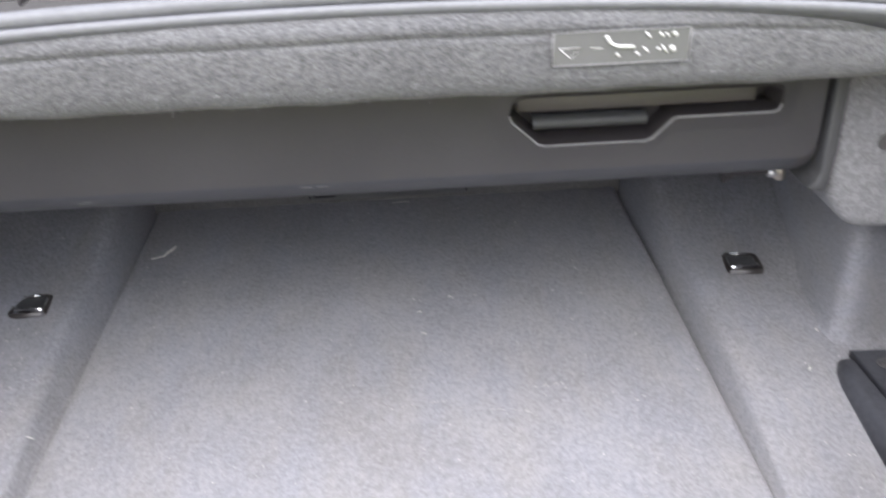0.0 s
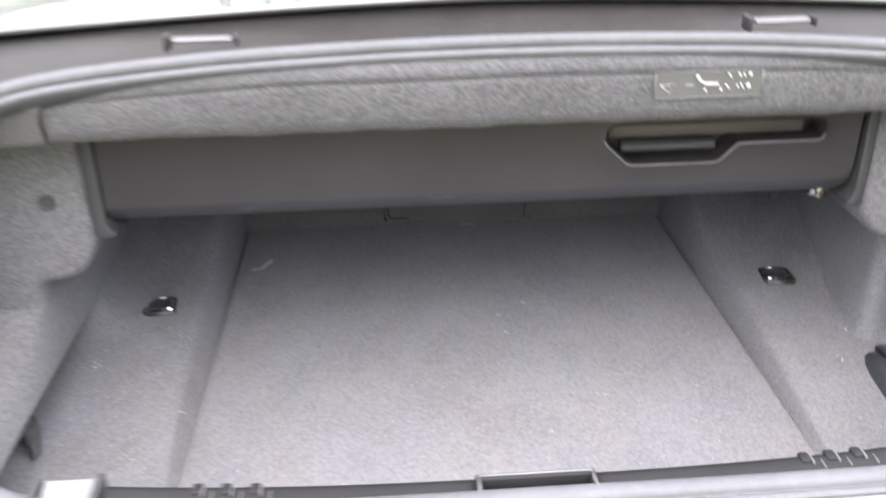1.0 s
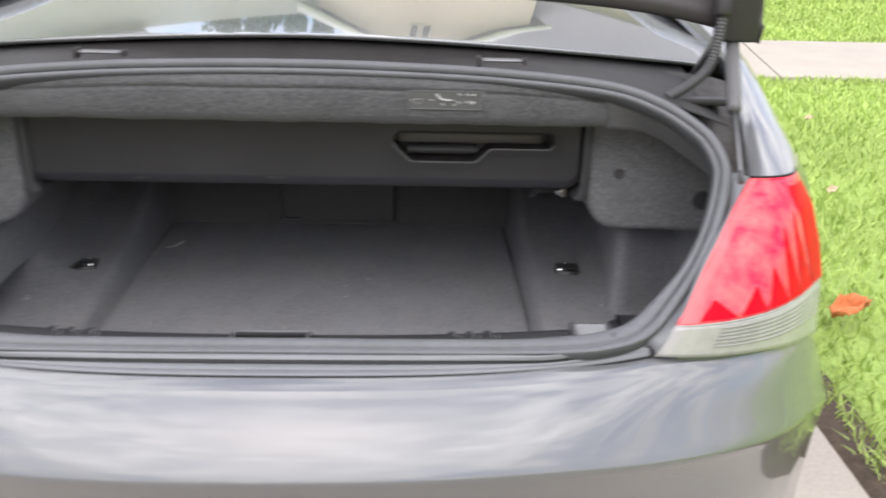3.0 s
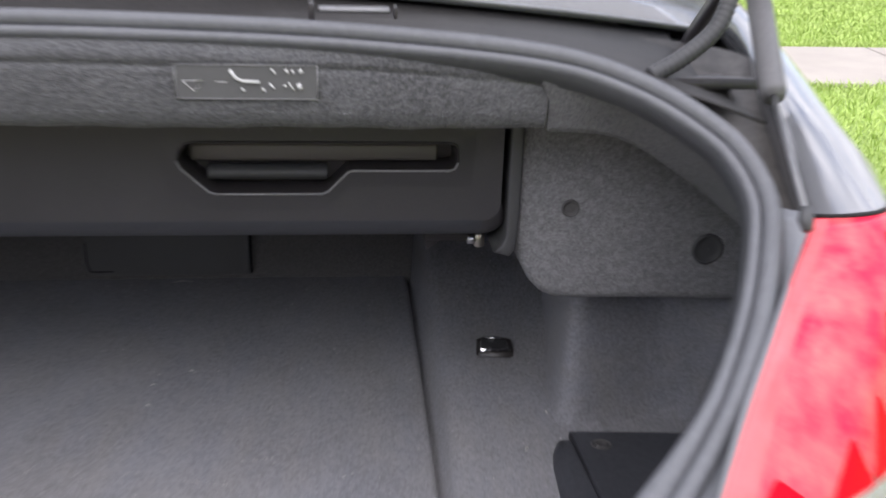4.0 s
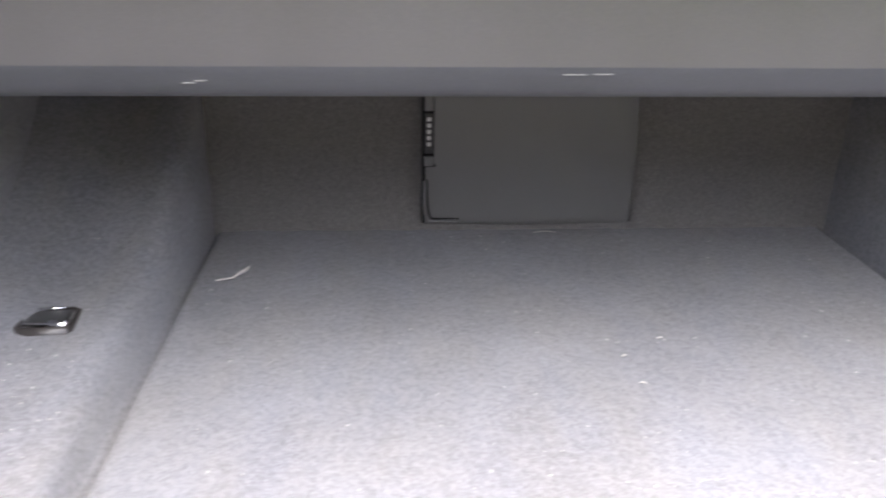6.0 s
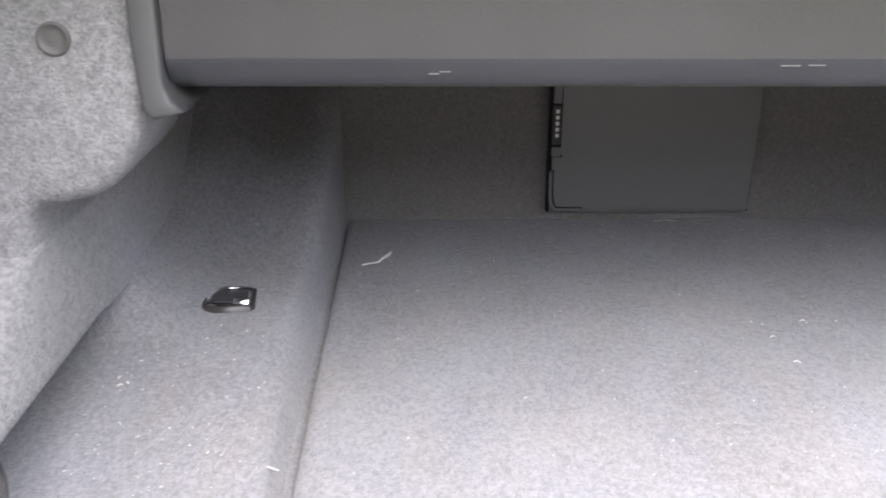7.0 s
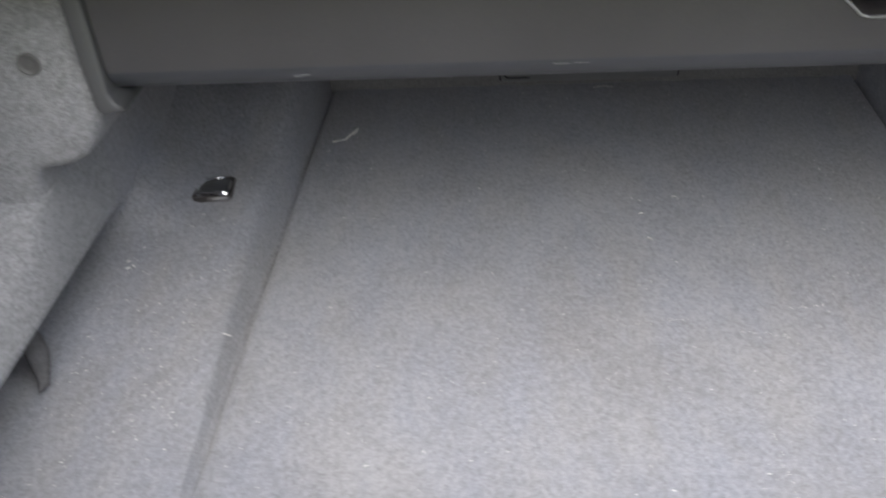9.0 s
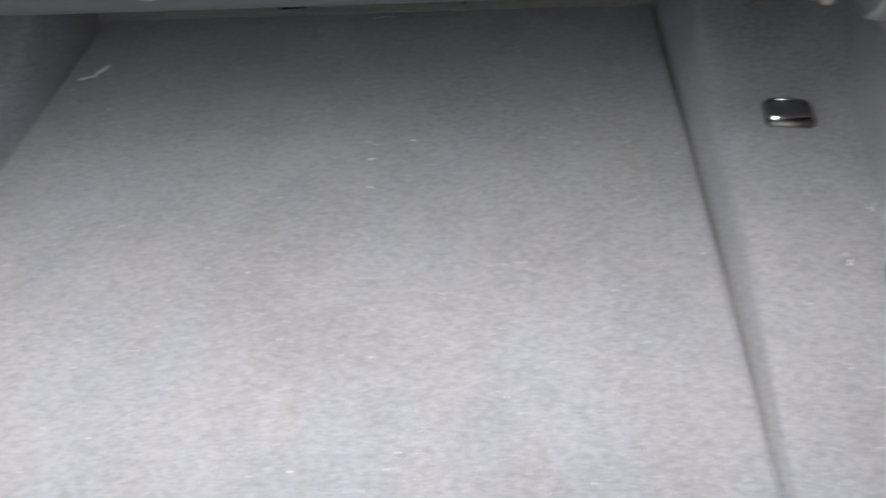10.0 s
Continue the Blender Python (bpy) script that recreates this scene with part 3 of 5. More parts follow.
def bumper_top(x):
    """Height of the bumper's upper edge."""
    x = abs(x)
    if x < 0.497:
        return 0.70 - 0.012 * ease(0.0, 0.49, x)
    for p, q in zip(FOOT, FOOT[1:]):
        if p.x <= x <= q.x:
            return mix(p.z, q.z, (x - p.x) / (q.x - p.x)) - 0.002 * ease(0.497, 0.52, x)
    return FOOT[-1].z - 0.002


def bumper_line(x):
    """A softer line than the upper edge, which the lower body follows."""
    x = abs(x)
    return 0.70 - 0.012 * ease(0.0, 0.49, x) - 0.112 * max(0.0, (x - 0.26) / 0.60) ** 2


def bumper():
    # (inset, height below the upper edge)
    prof = [(0.1085, -0.016), (0.1070, -0.004), (0.1055, -0.0012), (0.1038, -0.0004), (0.1018, -0.0007), (0.0925, -0.0034), (0.0830, -0.0061), (0.0815, -0.0069)]
    for k in range(11):
        a = radians(25.5 + 32 * k / 10)
        prof.append((0.0800 - 0.1917 * (math.sin(a) - 0.4305), -0.0085 - 0.1917 * (0.9026 - math.cos(a))))
    prof += [(0.0002, -0.0800), (0.0005, -0.0830), (0.0016, -0.0875), (0.0040, -0.0940), (0.0095, -0.106), (0.027, -0.16), (0.046, -0.25), (0.06, -0.35), (0.08, -0.40)]
    rows = []
    full = outline_curve(0.0)
    for j, (inset, dz) in enumerate(prof):
        row = []
        for p, f in zip(outline_curve(inset), full):
            corner = ease(0.48, 0.84, f.x)
            k = mix(1.0, min(0.56, (0.045 + 0.03 * max(0.0, inset - 0.08)) / max(inset, 0.001)) if dz > -0.1 else 0.35, corner)
            q = f.lerp(p, k)
            low = ease(-0.006, -0.06, dz) if dz < -0.006 else 0.0
            q = Vector((q.x, q.y, mix(bumper_top(q.x), min(bumper_line(q.x), bumper_top(q.x) + 0.02), low) + dz))
            if j < 2 and 0.50 < q.x < 0.86 and q.y < 0.3:
                ly, lz = lamp_foot(q.x)
                q = Vector((q.x, ly + (0.03, 0.004)[j], lz - (0.012, 0.006)[j]))
            row.append(q)
        rows.append([Vector((CX - q.x, q.y, q.z)) for q in reversed(row[1:])] + [Vector((CX + q.x, q.y, q.z)) for q in row])
    part("bumper", loft(rows), PAINT, car, "smooth grey painted rear bumper")
    for s_ in (-1, 1):
        rows = []
        for k in range(9):
            x = 0.46 + 0.30 * k / 8
            slope = (bumper_y(x + 0.01) - bumper_y(x - 0.01)) / 0.02
            away = Vector((slope, -1.0, 0)).normalized()
            at = Vector((x, -0.182 + bumper_y(x), 0.345)) - away * 0.054 * mix(1.0, 0.35, ease(0.48, 0.84, x))
            rows.append([Vector((CX + s_ * q.x, q.y, q.z)) for q in [at + away * off + Vector((0, 0, 0.5 * dz)) for dz, off in ((-0.03, -0.004), (-0.02, 0.008), (0.02, 0.008), (0.03, -0.004))]])
        part("reflector", loft(rows), RED_LENS, car, "narrow red bumper reflector")


bumper()


def sill_line(x):
    """Inner and outer edge of the drip channel at x: y, z, y, z."""
    i = abs(x)
    return -0.030 + 0.045 * ease(0.33, 0.50, i), 0.700 + 0.003 * ease(0.38, 0.5, i), -0.0735 - 0.005 * ease(0.3, 0.5, i) + bumper_y(x), 0.6985 - 0.011 * ease(0.0, 0.49, i)


def tail_sill():
    """The painted channel between seal and bumper."""
    prof = [(-0.12, 0.0046), (-0.04, 0.0048), (0.03, 0.0043), (0.097, 0.0026), (0.140, -0.0005), (0.175, -0.0022), (0.22, -0.0027), (0.265, -0.0018), (0.31, -0.0004), (0.39, 0.0006), (0.535, 0.0003), (0.585, -0.0006), (0.597, -0.0022), (0.612, -0.0022), (0.622, -0.0004), (0.65, 0.0002), (0.84, 0.0003), (0.895, -0.0004), (0.905, -0.0015), (0.925, -0.010), (1.0, -0.022)]

    def across(x, d, dz):
        ya, za, yb, zb = sill_line(x)
        flat = 1 - 0.85 * ease(0.36, 0.47, abs(x)) if d < 0.89 else 1.0
        return Vector((CX + x, mix(ya, yb, d), mix(za, zb, d) + dz * flat))
    xs = [-0.49 + 0.98 * k / 60 for k in range(61)]
    part("tail_sill", loft([[across(x, d, dz) for d, dz in prof] for x in xs]), SATIN, car, "painted drip channel under the boot opening")
    inner = xs[5:-5]
    # black strips paint the shade in the trough and at the step
    part("drip_strip", loft([[across(x, d, dz) for d, dz in ((0.125, 0.0012), (0.165, -0.0012), (0.215, -0.0020), (0.268, -0.0010))] for x in inner]), SILL_BLACK, car, "black strip painted for the shade in the drip channel")
    part("drip_strip", tube([across(x, 0.604, -0.0016) for x in inner], 0.0008, 6), SILL_BLACK, car, "black strip painted for the shade in the drip channel")
    # beads that paint the shade of the gap and the side seams
    part("gap_seal", tube([across(x, 0.950, -0.0030) for x in xs], 0.0024, 6), DARK_GAP, car, "near-black bead for the shaded gap between sill and bumper")
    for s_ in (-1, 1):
        part("seam", tube([across(s_ * 0.492, d, 0.0005) for d in (0.0, 0.3, 0.6, 1.0)], 0.0014, 6), DARK_GAP, car, "near-black bead drawn as the seam between sill and flange")


tail_sill()

def tail_lamp(s_):
    def sheet(u0, u1, v0, v1, lift, nu=20, nv=12):
        return loft([mirror([lamp_point(mix(u0, u1, u / nu), mix(v0, v1, v / nv), lift) for u in range(nu + 1)], s_) for v in range(nv + 1)])
    lamp = part("tail_lamp", sheet(0.03, 0.97, 0.03, 0.97, -0.010), LAMP_BACK, car, "tail lamp with red upper and pale lower lens")
    red = part("red_lens", sheet(0, 1, 0.25, 1, 0.0, 24, 18), RED_LENS, lamp, "glossy red lens", solid=0.004)
    rows = []
    for v in range(9):
        rows.append(mirror([lamp_point(u / 24, mix(-0.055 * ease(0.30, 0.95, u / 24), 0.236, v / 8), 0.0) for u in range(25)], s_))
    clear = part("clear_lens", loft(rows), CLEAR_LENS, lamp, "pale milky lens", solid=0.004)
    part("edge_band", loft([mirror([lamp_point(u, 0.256 + 0.74 * v / 18, 0.0009) for u in (0.004, 0.02, 0.04, 0.065 - 0.015 * v / 18)], s_) for v in range(19)]), PINK_LENS, red, "lighter coral inner edge")
    def spikes(pairs, lift=0.0011):
        bm = bmesh.new()
        for quad in pairs:
            low_, high_ = [[(mix(p[0], q[0], c / 8), mix(p[1], q[1], c / 8)) for c in range(9)] for p, q in ((quad[0], quad[1]), (quad[3], quad[2]))]
            loft([mirror([lamp_point(mix(low_[c][0], high_[c][0], r / 6), mix(low_[c][1], high_[c][1], r / 6), lift) for c in range(9)], s_) for r in range(7)], bm=bm)
        bmesh.ops.remove_doubles(bm, verts=bm.verts, dist=0.0004)
        return bm
    # deep red teeth along the bottom, longer streaks towards the outer side, a plain red outer field
    for ua, ub, ux, vx in ((0.065, 0.225, 0.09, 0.35), (0.24, 0.385, 0.28, 0.39), (0.40, 0.555, 0.375, 0.465), (0.56, 0.69, 0.405, 0.68), (0.69, 0.835, 0.50, 0.76)):
        part("tooth", spikes([((ua, 0.262), (ub, 0.262), (ux + 0.010, vx), (ux, vx))], 0.0013), RED_DARK, red, "deep red pointed tooth in the lens")
    for quad in (((0.845, 0.262), (0.998, 0.262), (0.998, 0.418), (0.79, 0.418)), ((0.785, 0.42), (0.998, 0.42), (0.998, 0.70), (0.645, 0.70)), ((0.64, 0.702), (0.998, 0.702), (0.97, 0.92), (0.42, 0.935))):
        part("outer_facet", spikes([quad], 0.0013), RED_DARK, red, "deep red outer field of the lens")
    for k in range(6):
        v = 0.065 + 0.026 * k
        rows = [mirror([lamp_point(0.17 + 0.81 * u / 24, v + dv, lift) for u in range(25)], s_) for dv, lift in ((0.0, 0.0002), (0.003, 0.0016), (0.013, 0.0016), (0.016, 0.0002))]
        part("rib", loft(rows), LENS_RIB, clear)
    part("trim_line", sheet(0, 1, 0.237, 0.249, 0.0006, 24, 2), CLEAR_LENS, lamp, "pale line between the lenses", solid=0.003)
    # bead painting the shaded gap between lens and fender
    part("gap_line", tube(mirror([lamp_point(u / 16, 1.0, -0.0006) + Vector((0, 0.001, 0.001)) for u in range(17)], s_), 0.0020, 6), DARK_GAP, lamp, "near-black bead for the shaded gap above the lens")


def index_near(x, y):
    return min(range(220), key=lambda i: (RIM[i].x - x) ** 2 + (RIM[i].y - y) ** 2)


def flange_and_fender(s_):
    # painted flange from the seal out to the lamp
    i0, i1 = index_near(CX + s_ * 0.487, 0.012), index_near(CX + s_ * 0.646, 0.225)
    steps = 24
    span = (i1 - i0 + 110) % 220 - 110
    inner = []
    for k in range(steps + 1):
        f = i0 + span * k / steps
        inner.append(rim(int(f) % 220, 0.003, -0.007).lerp(rim(int(f + 1) % 220, 0.003, -0.007), f % 1))
    lamp_edge = smooth_line(mirror([lamp_point(0, v / 10, 0.0) for v in range(11)], s_), steps + 1)
    rows = []
    for a, b in zip(inner, lamp_edge):
        out = Vector((s_ * 0.35, -0.75, 0.55)).normalized()
        rows.append([a, a.lerp(b, 0.25) + out * 0.001, a.lerp(b, 0.6) + out * 0.0035, a.lerp(b, 0.9) + out * 0.003, a.lerp(b, 0.975) + out * 0.001, b + Vector((0, 0.004, -0.006))])
    part("opening_flange", loft(rows), SATIN, car, "painted flange beside the boot opening", solid=0.002)
    # fender from the lamp's top forward
    top = lamp_point(0, 1)
    first = [top + Vector((0.004, 0.004, -0.035)), top + Vector((0.002, 0.003, -0.006)), top + Vector((0.001, 0.003, 0.001))]
    first += [lamp_point(q / 6, 1) + Vector((0, 0.004, 0.002)) for q in range(1, 7)] + [lamp_point(1, 1 - q / 6) + Vector((-0.001, 0.004, 0)) for q in range(1, 7)]
    rows = [mirror(first, s_)]
    for k in range(24):
        y = 0.335 + 0.069 * k
        up = 0.884 + 0.27 * (y - 0.226) - 0.12 * max(0, y - 0.226) ** 2 if y < 1.2 else 1.033
        x_in = 0.678 + 0.085 * ease(0.2, 0.75, y)
        wide, low = 0.846 + 0.045 * ease(0.3, 1.1, y), 0.60
        prof = [(x_in, up - 0.035), (x_in + 0.001, up - 0.006), (x_in + 0.006, up)]
        for q in range(1, 13):
            a = radians(90 * q / 12)
            prof.append((x_in + 0.008 + (wide - x_in - 0.008) * math.sin(a) ** 0.82, low + (up - low) * math.cos(a) ** 0.80 if q < 12 else low))
        rows.append(mirror([(x, y, z) for x, z in prof], s_))
    part("rear_fender", loft(rows), PAINT, car, "grey painted rear fender")
    # gutter between seal and fender: dusty, and painted darker for the channel's shade
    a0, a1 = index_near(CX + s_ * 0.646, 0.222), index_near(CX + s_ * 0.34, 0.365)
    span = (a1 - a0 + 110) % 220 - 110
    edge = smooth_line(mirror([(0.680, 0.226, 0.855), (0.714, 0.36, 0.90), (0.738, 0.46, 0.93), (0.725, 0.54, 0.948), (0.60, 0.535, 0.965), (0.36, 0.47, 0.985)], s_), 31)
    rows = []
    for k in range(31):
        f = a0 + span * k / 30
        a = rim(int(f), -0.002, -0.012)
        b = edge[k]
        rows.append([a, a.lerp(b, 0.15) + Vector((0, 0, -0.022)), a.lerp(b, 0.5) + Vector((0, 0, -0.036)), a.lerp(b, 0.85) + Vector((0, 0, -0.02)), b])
    part("gutter", loft(rows), GUTTER_GREY, car, "dusty rain gutter beside the seal, its shade painted in", solid=0.002)


for side in (-1, 1):
    tail_lamp(side)
    flange_and_fender(side)


def front_closure():
    """Plain panel that closes the bodywork ahead of the deck."""
    out = [(-0.88, 0.32), (0.88, 0.32), (0.89, 0.60), (0.87, 0.80), (0.80, 0.97), (0.75, 1.025), (0.0, 1.045), (-0.75, 1.025), (-0.80, 0.97), (-0.87, 0.80), (-0.89, 0.60)]
    part("body_panel", prism([(CX + x, 1.895, z) for x, z in out], (0, 0.03, 0), 0.012), PAINT, car, "plain grey bodywork closing the tail section")


front_closure()


def deck_edge(x):
    """Rear edge of the deck panel: y and z at x."""
    u = abs(x) / 0.7
    return 0.445 + 0.155 * u ** 2.2, 1.028 - 0.062 * u ** 1.8


def deck_panel():
    rows = []
    for k in range(41):
        x = -0.722 + 1.444 * k / 40
        y0, z0 = deck_edge(x)
        row = [(x + CX, y0 + 0.014, z0 - 0.0075), (x + CX, y0 + 0.003, z0 - 0.0065), (x + CX, y0 + 0.0002, z0 - 0.004), (x + CX, y0 + 0.0008, z0 - 0.0012), (x + CX, y0 + 0.003, z0 - 0.0002), (x + CX, y0 + 0.007, z0 + 0.0002), (x * 1.002 + CX, y0 + 0.020, z0 + 0.0007)]
        for j in range(1, 13):
            d = j / 12
            row.append((x * (1 + 0.07 * ease(0.0, 0.12, d)) + CX, mix(y0, 1.9, d), z0 + 0.05 * d - 0.03 * d * d))
        rows.append(row)
    part("deck_panel", loft(rows), PAINT, car, "glossy grey deck panel mirroring a house and the sky")
    # pale bead that paints the highlight on the panel's edge
    pts = []
    for k in range(41):
        x = -0.715 + 1.43 * k / 40
        y0, z0 = deck_edge(x)
        pts.append((x + CX, y0 - 0.001, z0 - 0.0005))
    part("deck_trim", tube(pts, 0.0018, 8), TRIM_EDGE, car, "thin pale bead painted as the highlight along the deck panel")
    # sheet below the panel, down to the seal, its shade painted near-black
    rows = []
    for k in range(41):
        x = -0.66 + 1.32 * k / 40
        y0, z0 = deck_edge(x)
        ry = 0.378 - 0.05 * (abs(x) / 0.6) ** 4
        rows.append([(x + CX, ry, rim_height(ry) - 0.02), (x + CX, ry + 0.018, rim_height(ry) - 0.022), (x + CX, mix(ry, y0, 0.6), rim_height(ry) - 0.012), (x + CX, y0 + 0.0125, z0 - 0.009)])
    part("rear_shelf", loft(rows), SHELF_BLACK, car, "near-black sheet for the shaded gap between seal and deck panel", solid=0.002)


deck_panel()


def hinge_bracket(x):
    bm = box((x - 0.031, 0.376, 1.002), (x + 0.031, 0.392, 1.0065), 0.002)
    hb = part("hinge_bracket", bm, DULL_STEEL, car, "small steel striker bracket under the deck panel")
    part("bracket_arm", box((x + 0.034, 0.374, 0.998), (x + 0.037, 0.394, 1.008), 0.001), BLACK, hb)
    part("bracket_arm", box((x - 0.039, 0.374, 0.994), (x - 0.034, 0.396, 1.010), 0.001), BLACK, hb)


for hx in (-0.316, 0.305):
    hinge_bracket(hx)


def trunk_lid():
    """Raised lid: a dark lined shell whose lower rim shows above the deck."""
    def low(x):
        u = abs(x) / 0.735
        return 0.475 - 0.02 * u * u, 1.094 - 0.030 * u ** 2 - 0.034 * u ** 6
    rows, skin = [], []
    for k in range(49):
        x = -0.745 + 1.49 * k / 48
        y0, z0 = low(x)
        ed = 0.012 * ease(0.66, 0.70, abs(x))
        rows.append([(x + CX, y0 + 0.030, z0 + 0.001), (x + CX, y0 + 0.004, z0), (x + CX, y0, z0 + 0.004), (x + CX, y0 + 0.001 - ed, z0 + 0.030), (x + CX, y0 + 0.014 - ed, z0 + 0.036),
                     (x + CX, y0 + 0.018 - ed, z0 + 0.06), (x + CX, y0 + 0.08 - ed, z0 + 0.30), (x + CX, y0 + 0.15, z0 + 0.52)])
        skin.append([(x + CX, y0 + 0.032, z0 + 0.001), (x + CX, y0 + 0.050, z0 + 0.03), (x + CX, y0 + 0.12, z0 + 0.30), (x + CX, y0 + 0.152, z0 + 0.52)])
    lid = part("trunk_lid", loft(skin), PAINT, car, "raised boot lid, grey outside", solid=0.002)
    part("lid_lining", loft(rows), BLACK, lid, "dark plastic inner lining of the lid")
    for s_ in (-1, 1):
        part("lid_corner", box((CX + s_ * 0.70 - 0.034, 0.436, 1.031), (CX + s_ * 0.70 + 0.034, 0.466, 1.35), 0.006), BLACK, lid, "dark folded corner of the lid")


trunk_lid()


def lid_gear(s_):
    p0, p1, p2 = mirror([(0.641, 0.178, 0.886), (0.672, 0.325, 0.944), (0.702, 0.470, 1.036)], s_)
    strut = part("gas_strut", tube([p1, p1.lerp(p2, 0.04), p1.lerp(p2, 0.96), p2], [0.010, 0.0115, 0.0115, 0.008], 14), STRUT_GREY, car, "dark gas strut beside the seal")
    part("rod", tube([p0, p1], 0.0026, 12), DULL_STEEL, strut, "thin steel rod")
    part("end_ball", tube([p0 + Vector((0, -0.006, -0.010)), p0 + Vector((0, 0, -0.004)), p0 + Vector((0, 0.004, 0.006))], [0.004, 0.006, 0.004], 10), GREY_PLASTIC, strut)
    path = smooth_line(mirror([(0.585, 0.395, 0.948), (0.618, 0.402, 0.966), (0.648, 0.41, 0.992), (0.662, 0.42, 1.03), (0.668, 0.43, 1.08), (0.668, 0.445, 1.14)], s_), 160)
    part("corrugated_hose", tube(path, [0.0082 + 0.0007 * (1 if k % 4 < 2 else -1) for k in range(160)], 12), GREY_PLASTIC, car, "ribbed black cable conduit up to the lid")
    part("hose_sleeve", tube([path[112], path[116], path[136], path[140]], [0.011, 0.0135, 0.0135, 0.011], 14), BLACK, car, "black rubber sleeve on the conduit")
    arm = smooth_line(mirror([(0.665, 0.56, 0.93), (0.675, 0.54, 0.97), (0.684, 0.50, 1.02), (0.692, 0.478, 1.08), (0.70, 0.476, 1.2)], s_), 24)
    rows = [[p + Vector((-0.004, -0.012, 0)), p + Vector((0.004, -0.012, 0)), p + Vector((0.004, 0.012, 0)), p + Vector((-0.004, 0.012, 0))] for p in arm]
    part("hinge_arm", loft(rows, closed=True), BLACK, car, "flat dark steel hinge arm of the lid")


for side in (-1, 1):
    lid_gear(side)


def wheel(s_):
    c = Vector((CX + s_ * 0.76, 1.15, 0.325))
    def turned(prof, n=40):
        return loft([[c + Vector((s_ * d, r * math.cos(a), r * math.sin(a))) for a in [2 * math.pi * k / n for k in range(n)]] for r, d in prof], closed=True)
    w = part("wheel", turned([(0.21, -0.11), (0.30, -0.115), (0.322, -0.09), (0.325, 0.0), (0.322, 0.09), (0.30, 0.112), (0.235, 0.105)]), RUBBER, car, "black tyre on a grey rim")
    part("rim", turned([(0.235, 0.105), (0.225, 0.09), (0.20, 0.06), (0.08, 0.075), (0.05, 0.085), (0.001, 0.086)]), LAMP_BACK, w)


for side in (-1, 1):
    wheel(side)
# unseen closing panels, near-black in place of the shade under the car
part("underbody", box((-0.70 + CX, 0.10, 0.24), (0.70 + CX, 1.88, 0.30), 0.02), SHADE_BLACK, car, "dark underbody")
part("bulkhead", box((-0.86 + CX, 1.86, 0.30), (0.86 + CX, 1.89, 0.96), 0.01), SHADE_BLACK, car, "dark bulkhead behind the cabin")


# ---- boot lining: floor ----
def side_height(y):
    """Height of the raised side floor at y."""
    return FLOOR + 0.001 + 0.037 * ease(0.15, 0.72, y) + 0.20 * ease(0.74, 1.16, y) * (y > 0.74)


def load_floor():
    n = 30
    rows = []
    for j in range(n + 1):
        y = 0.035 + (1.045 - 0.035) * j / n
        rows.append([(x, y, z) for x, z in ([(-0.4055, FLOOR - 0.0130), (-0.4040, FLOOR - 0.0055), (-0.4005, FLOOR - 0.0018), (-0.395, FLOOR - 0.0003)] + [(-0.385 + 0.77 * k / 24, FLOOR + 0.0012 * math.sin(9 * k + 5 * y)) for k in range(25)] + [(0.3905, FLOOR - 0.0008), (0.3938, FLOOR - 0.0042), (0.3948, FLOOR - 0.018)])])
    single("floor_panel", loft(rows), CARPET, "grey felt-covered lift-out floor panel with lint on it", "floor panel", "structure")


def side_floor(s_, x_out, name, label):
    rows = []
    n = 48
    inner = 0.405 if s_ < 0 else 0.396
    for j in range(n + 1):
        y = 0.035 + 1.02 * j / n
        h = side_height(y)
        k = max(0.004, h - FLOOR)
        # the bank beside the floor panel: a narrow slit at the tail, a soft deep groove further in, upright at the far end
        g = ease(0.10, 0.55, y)
        dip = 0.010 if s_ < 0 else 0.018
        w = mix(0.0035, 0.0135 if s_ < 0 else 0.0125, g) * (1 - (0.75 if s_ < 0 else 0.4) * ease(0.74, 0.98, y))
        lean = (1 - (0.80 if s_ < 0 else 0.45) * ease(0.74, 0.98, y)) * min(0.014, 0.32 * k)
        top = inner + w + 1.5 * lean
        row = [(inner - 0.002, FLOOR - 0.020), (inner + 0.07 * w, FLOOR - 0.003 - dip * g), (inner + 0.38 * w, FLOOR - 0.0025 - 0.9 * dip * g), (inner + 0.68 * w, FLOOR - 0.001 - 0.003 * g), (inner + 0.95 * w, mix(FLOOR, h, 0.20))]
        row += [(inner + w + 0.45 * lean, mix(FLOOR, h, 0.55)), (inner + w + 0.9 * lean, mix(FLOOR, h, 0.86)), (top + 0.3 * w, h)]
        fill = 0.06 * ease(0.62, 0.75, y) if x_out < 0.7 else 0.062 * ease(0.575, 0.65, y)
        for q in range(1, 15):
            u = q / 14
            x = mix(top + 0.3 * w, min(x_out, 0.57 + 0.6 * (y - 0.035)), u)
            row.append((x, h + fill * (max(0, u - 0.5) ** 2 * 4 if x_out < 0.7 else min(1, max(0, (x - 0.50) / 0.075)) ** 2)))
        rows.append([(s_ * x, y, z) for x, z in row])
    single(name, loft(rows), CARPET, label, "boot floor", "structure")


load_floor()
side_floor(-1, 0.74, "floor_left", "grey felt side floor with a tie-down set in it")
side_floor(1, 0.60, "floor_right", "grey felt side floor with a tie-down set in it")


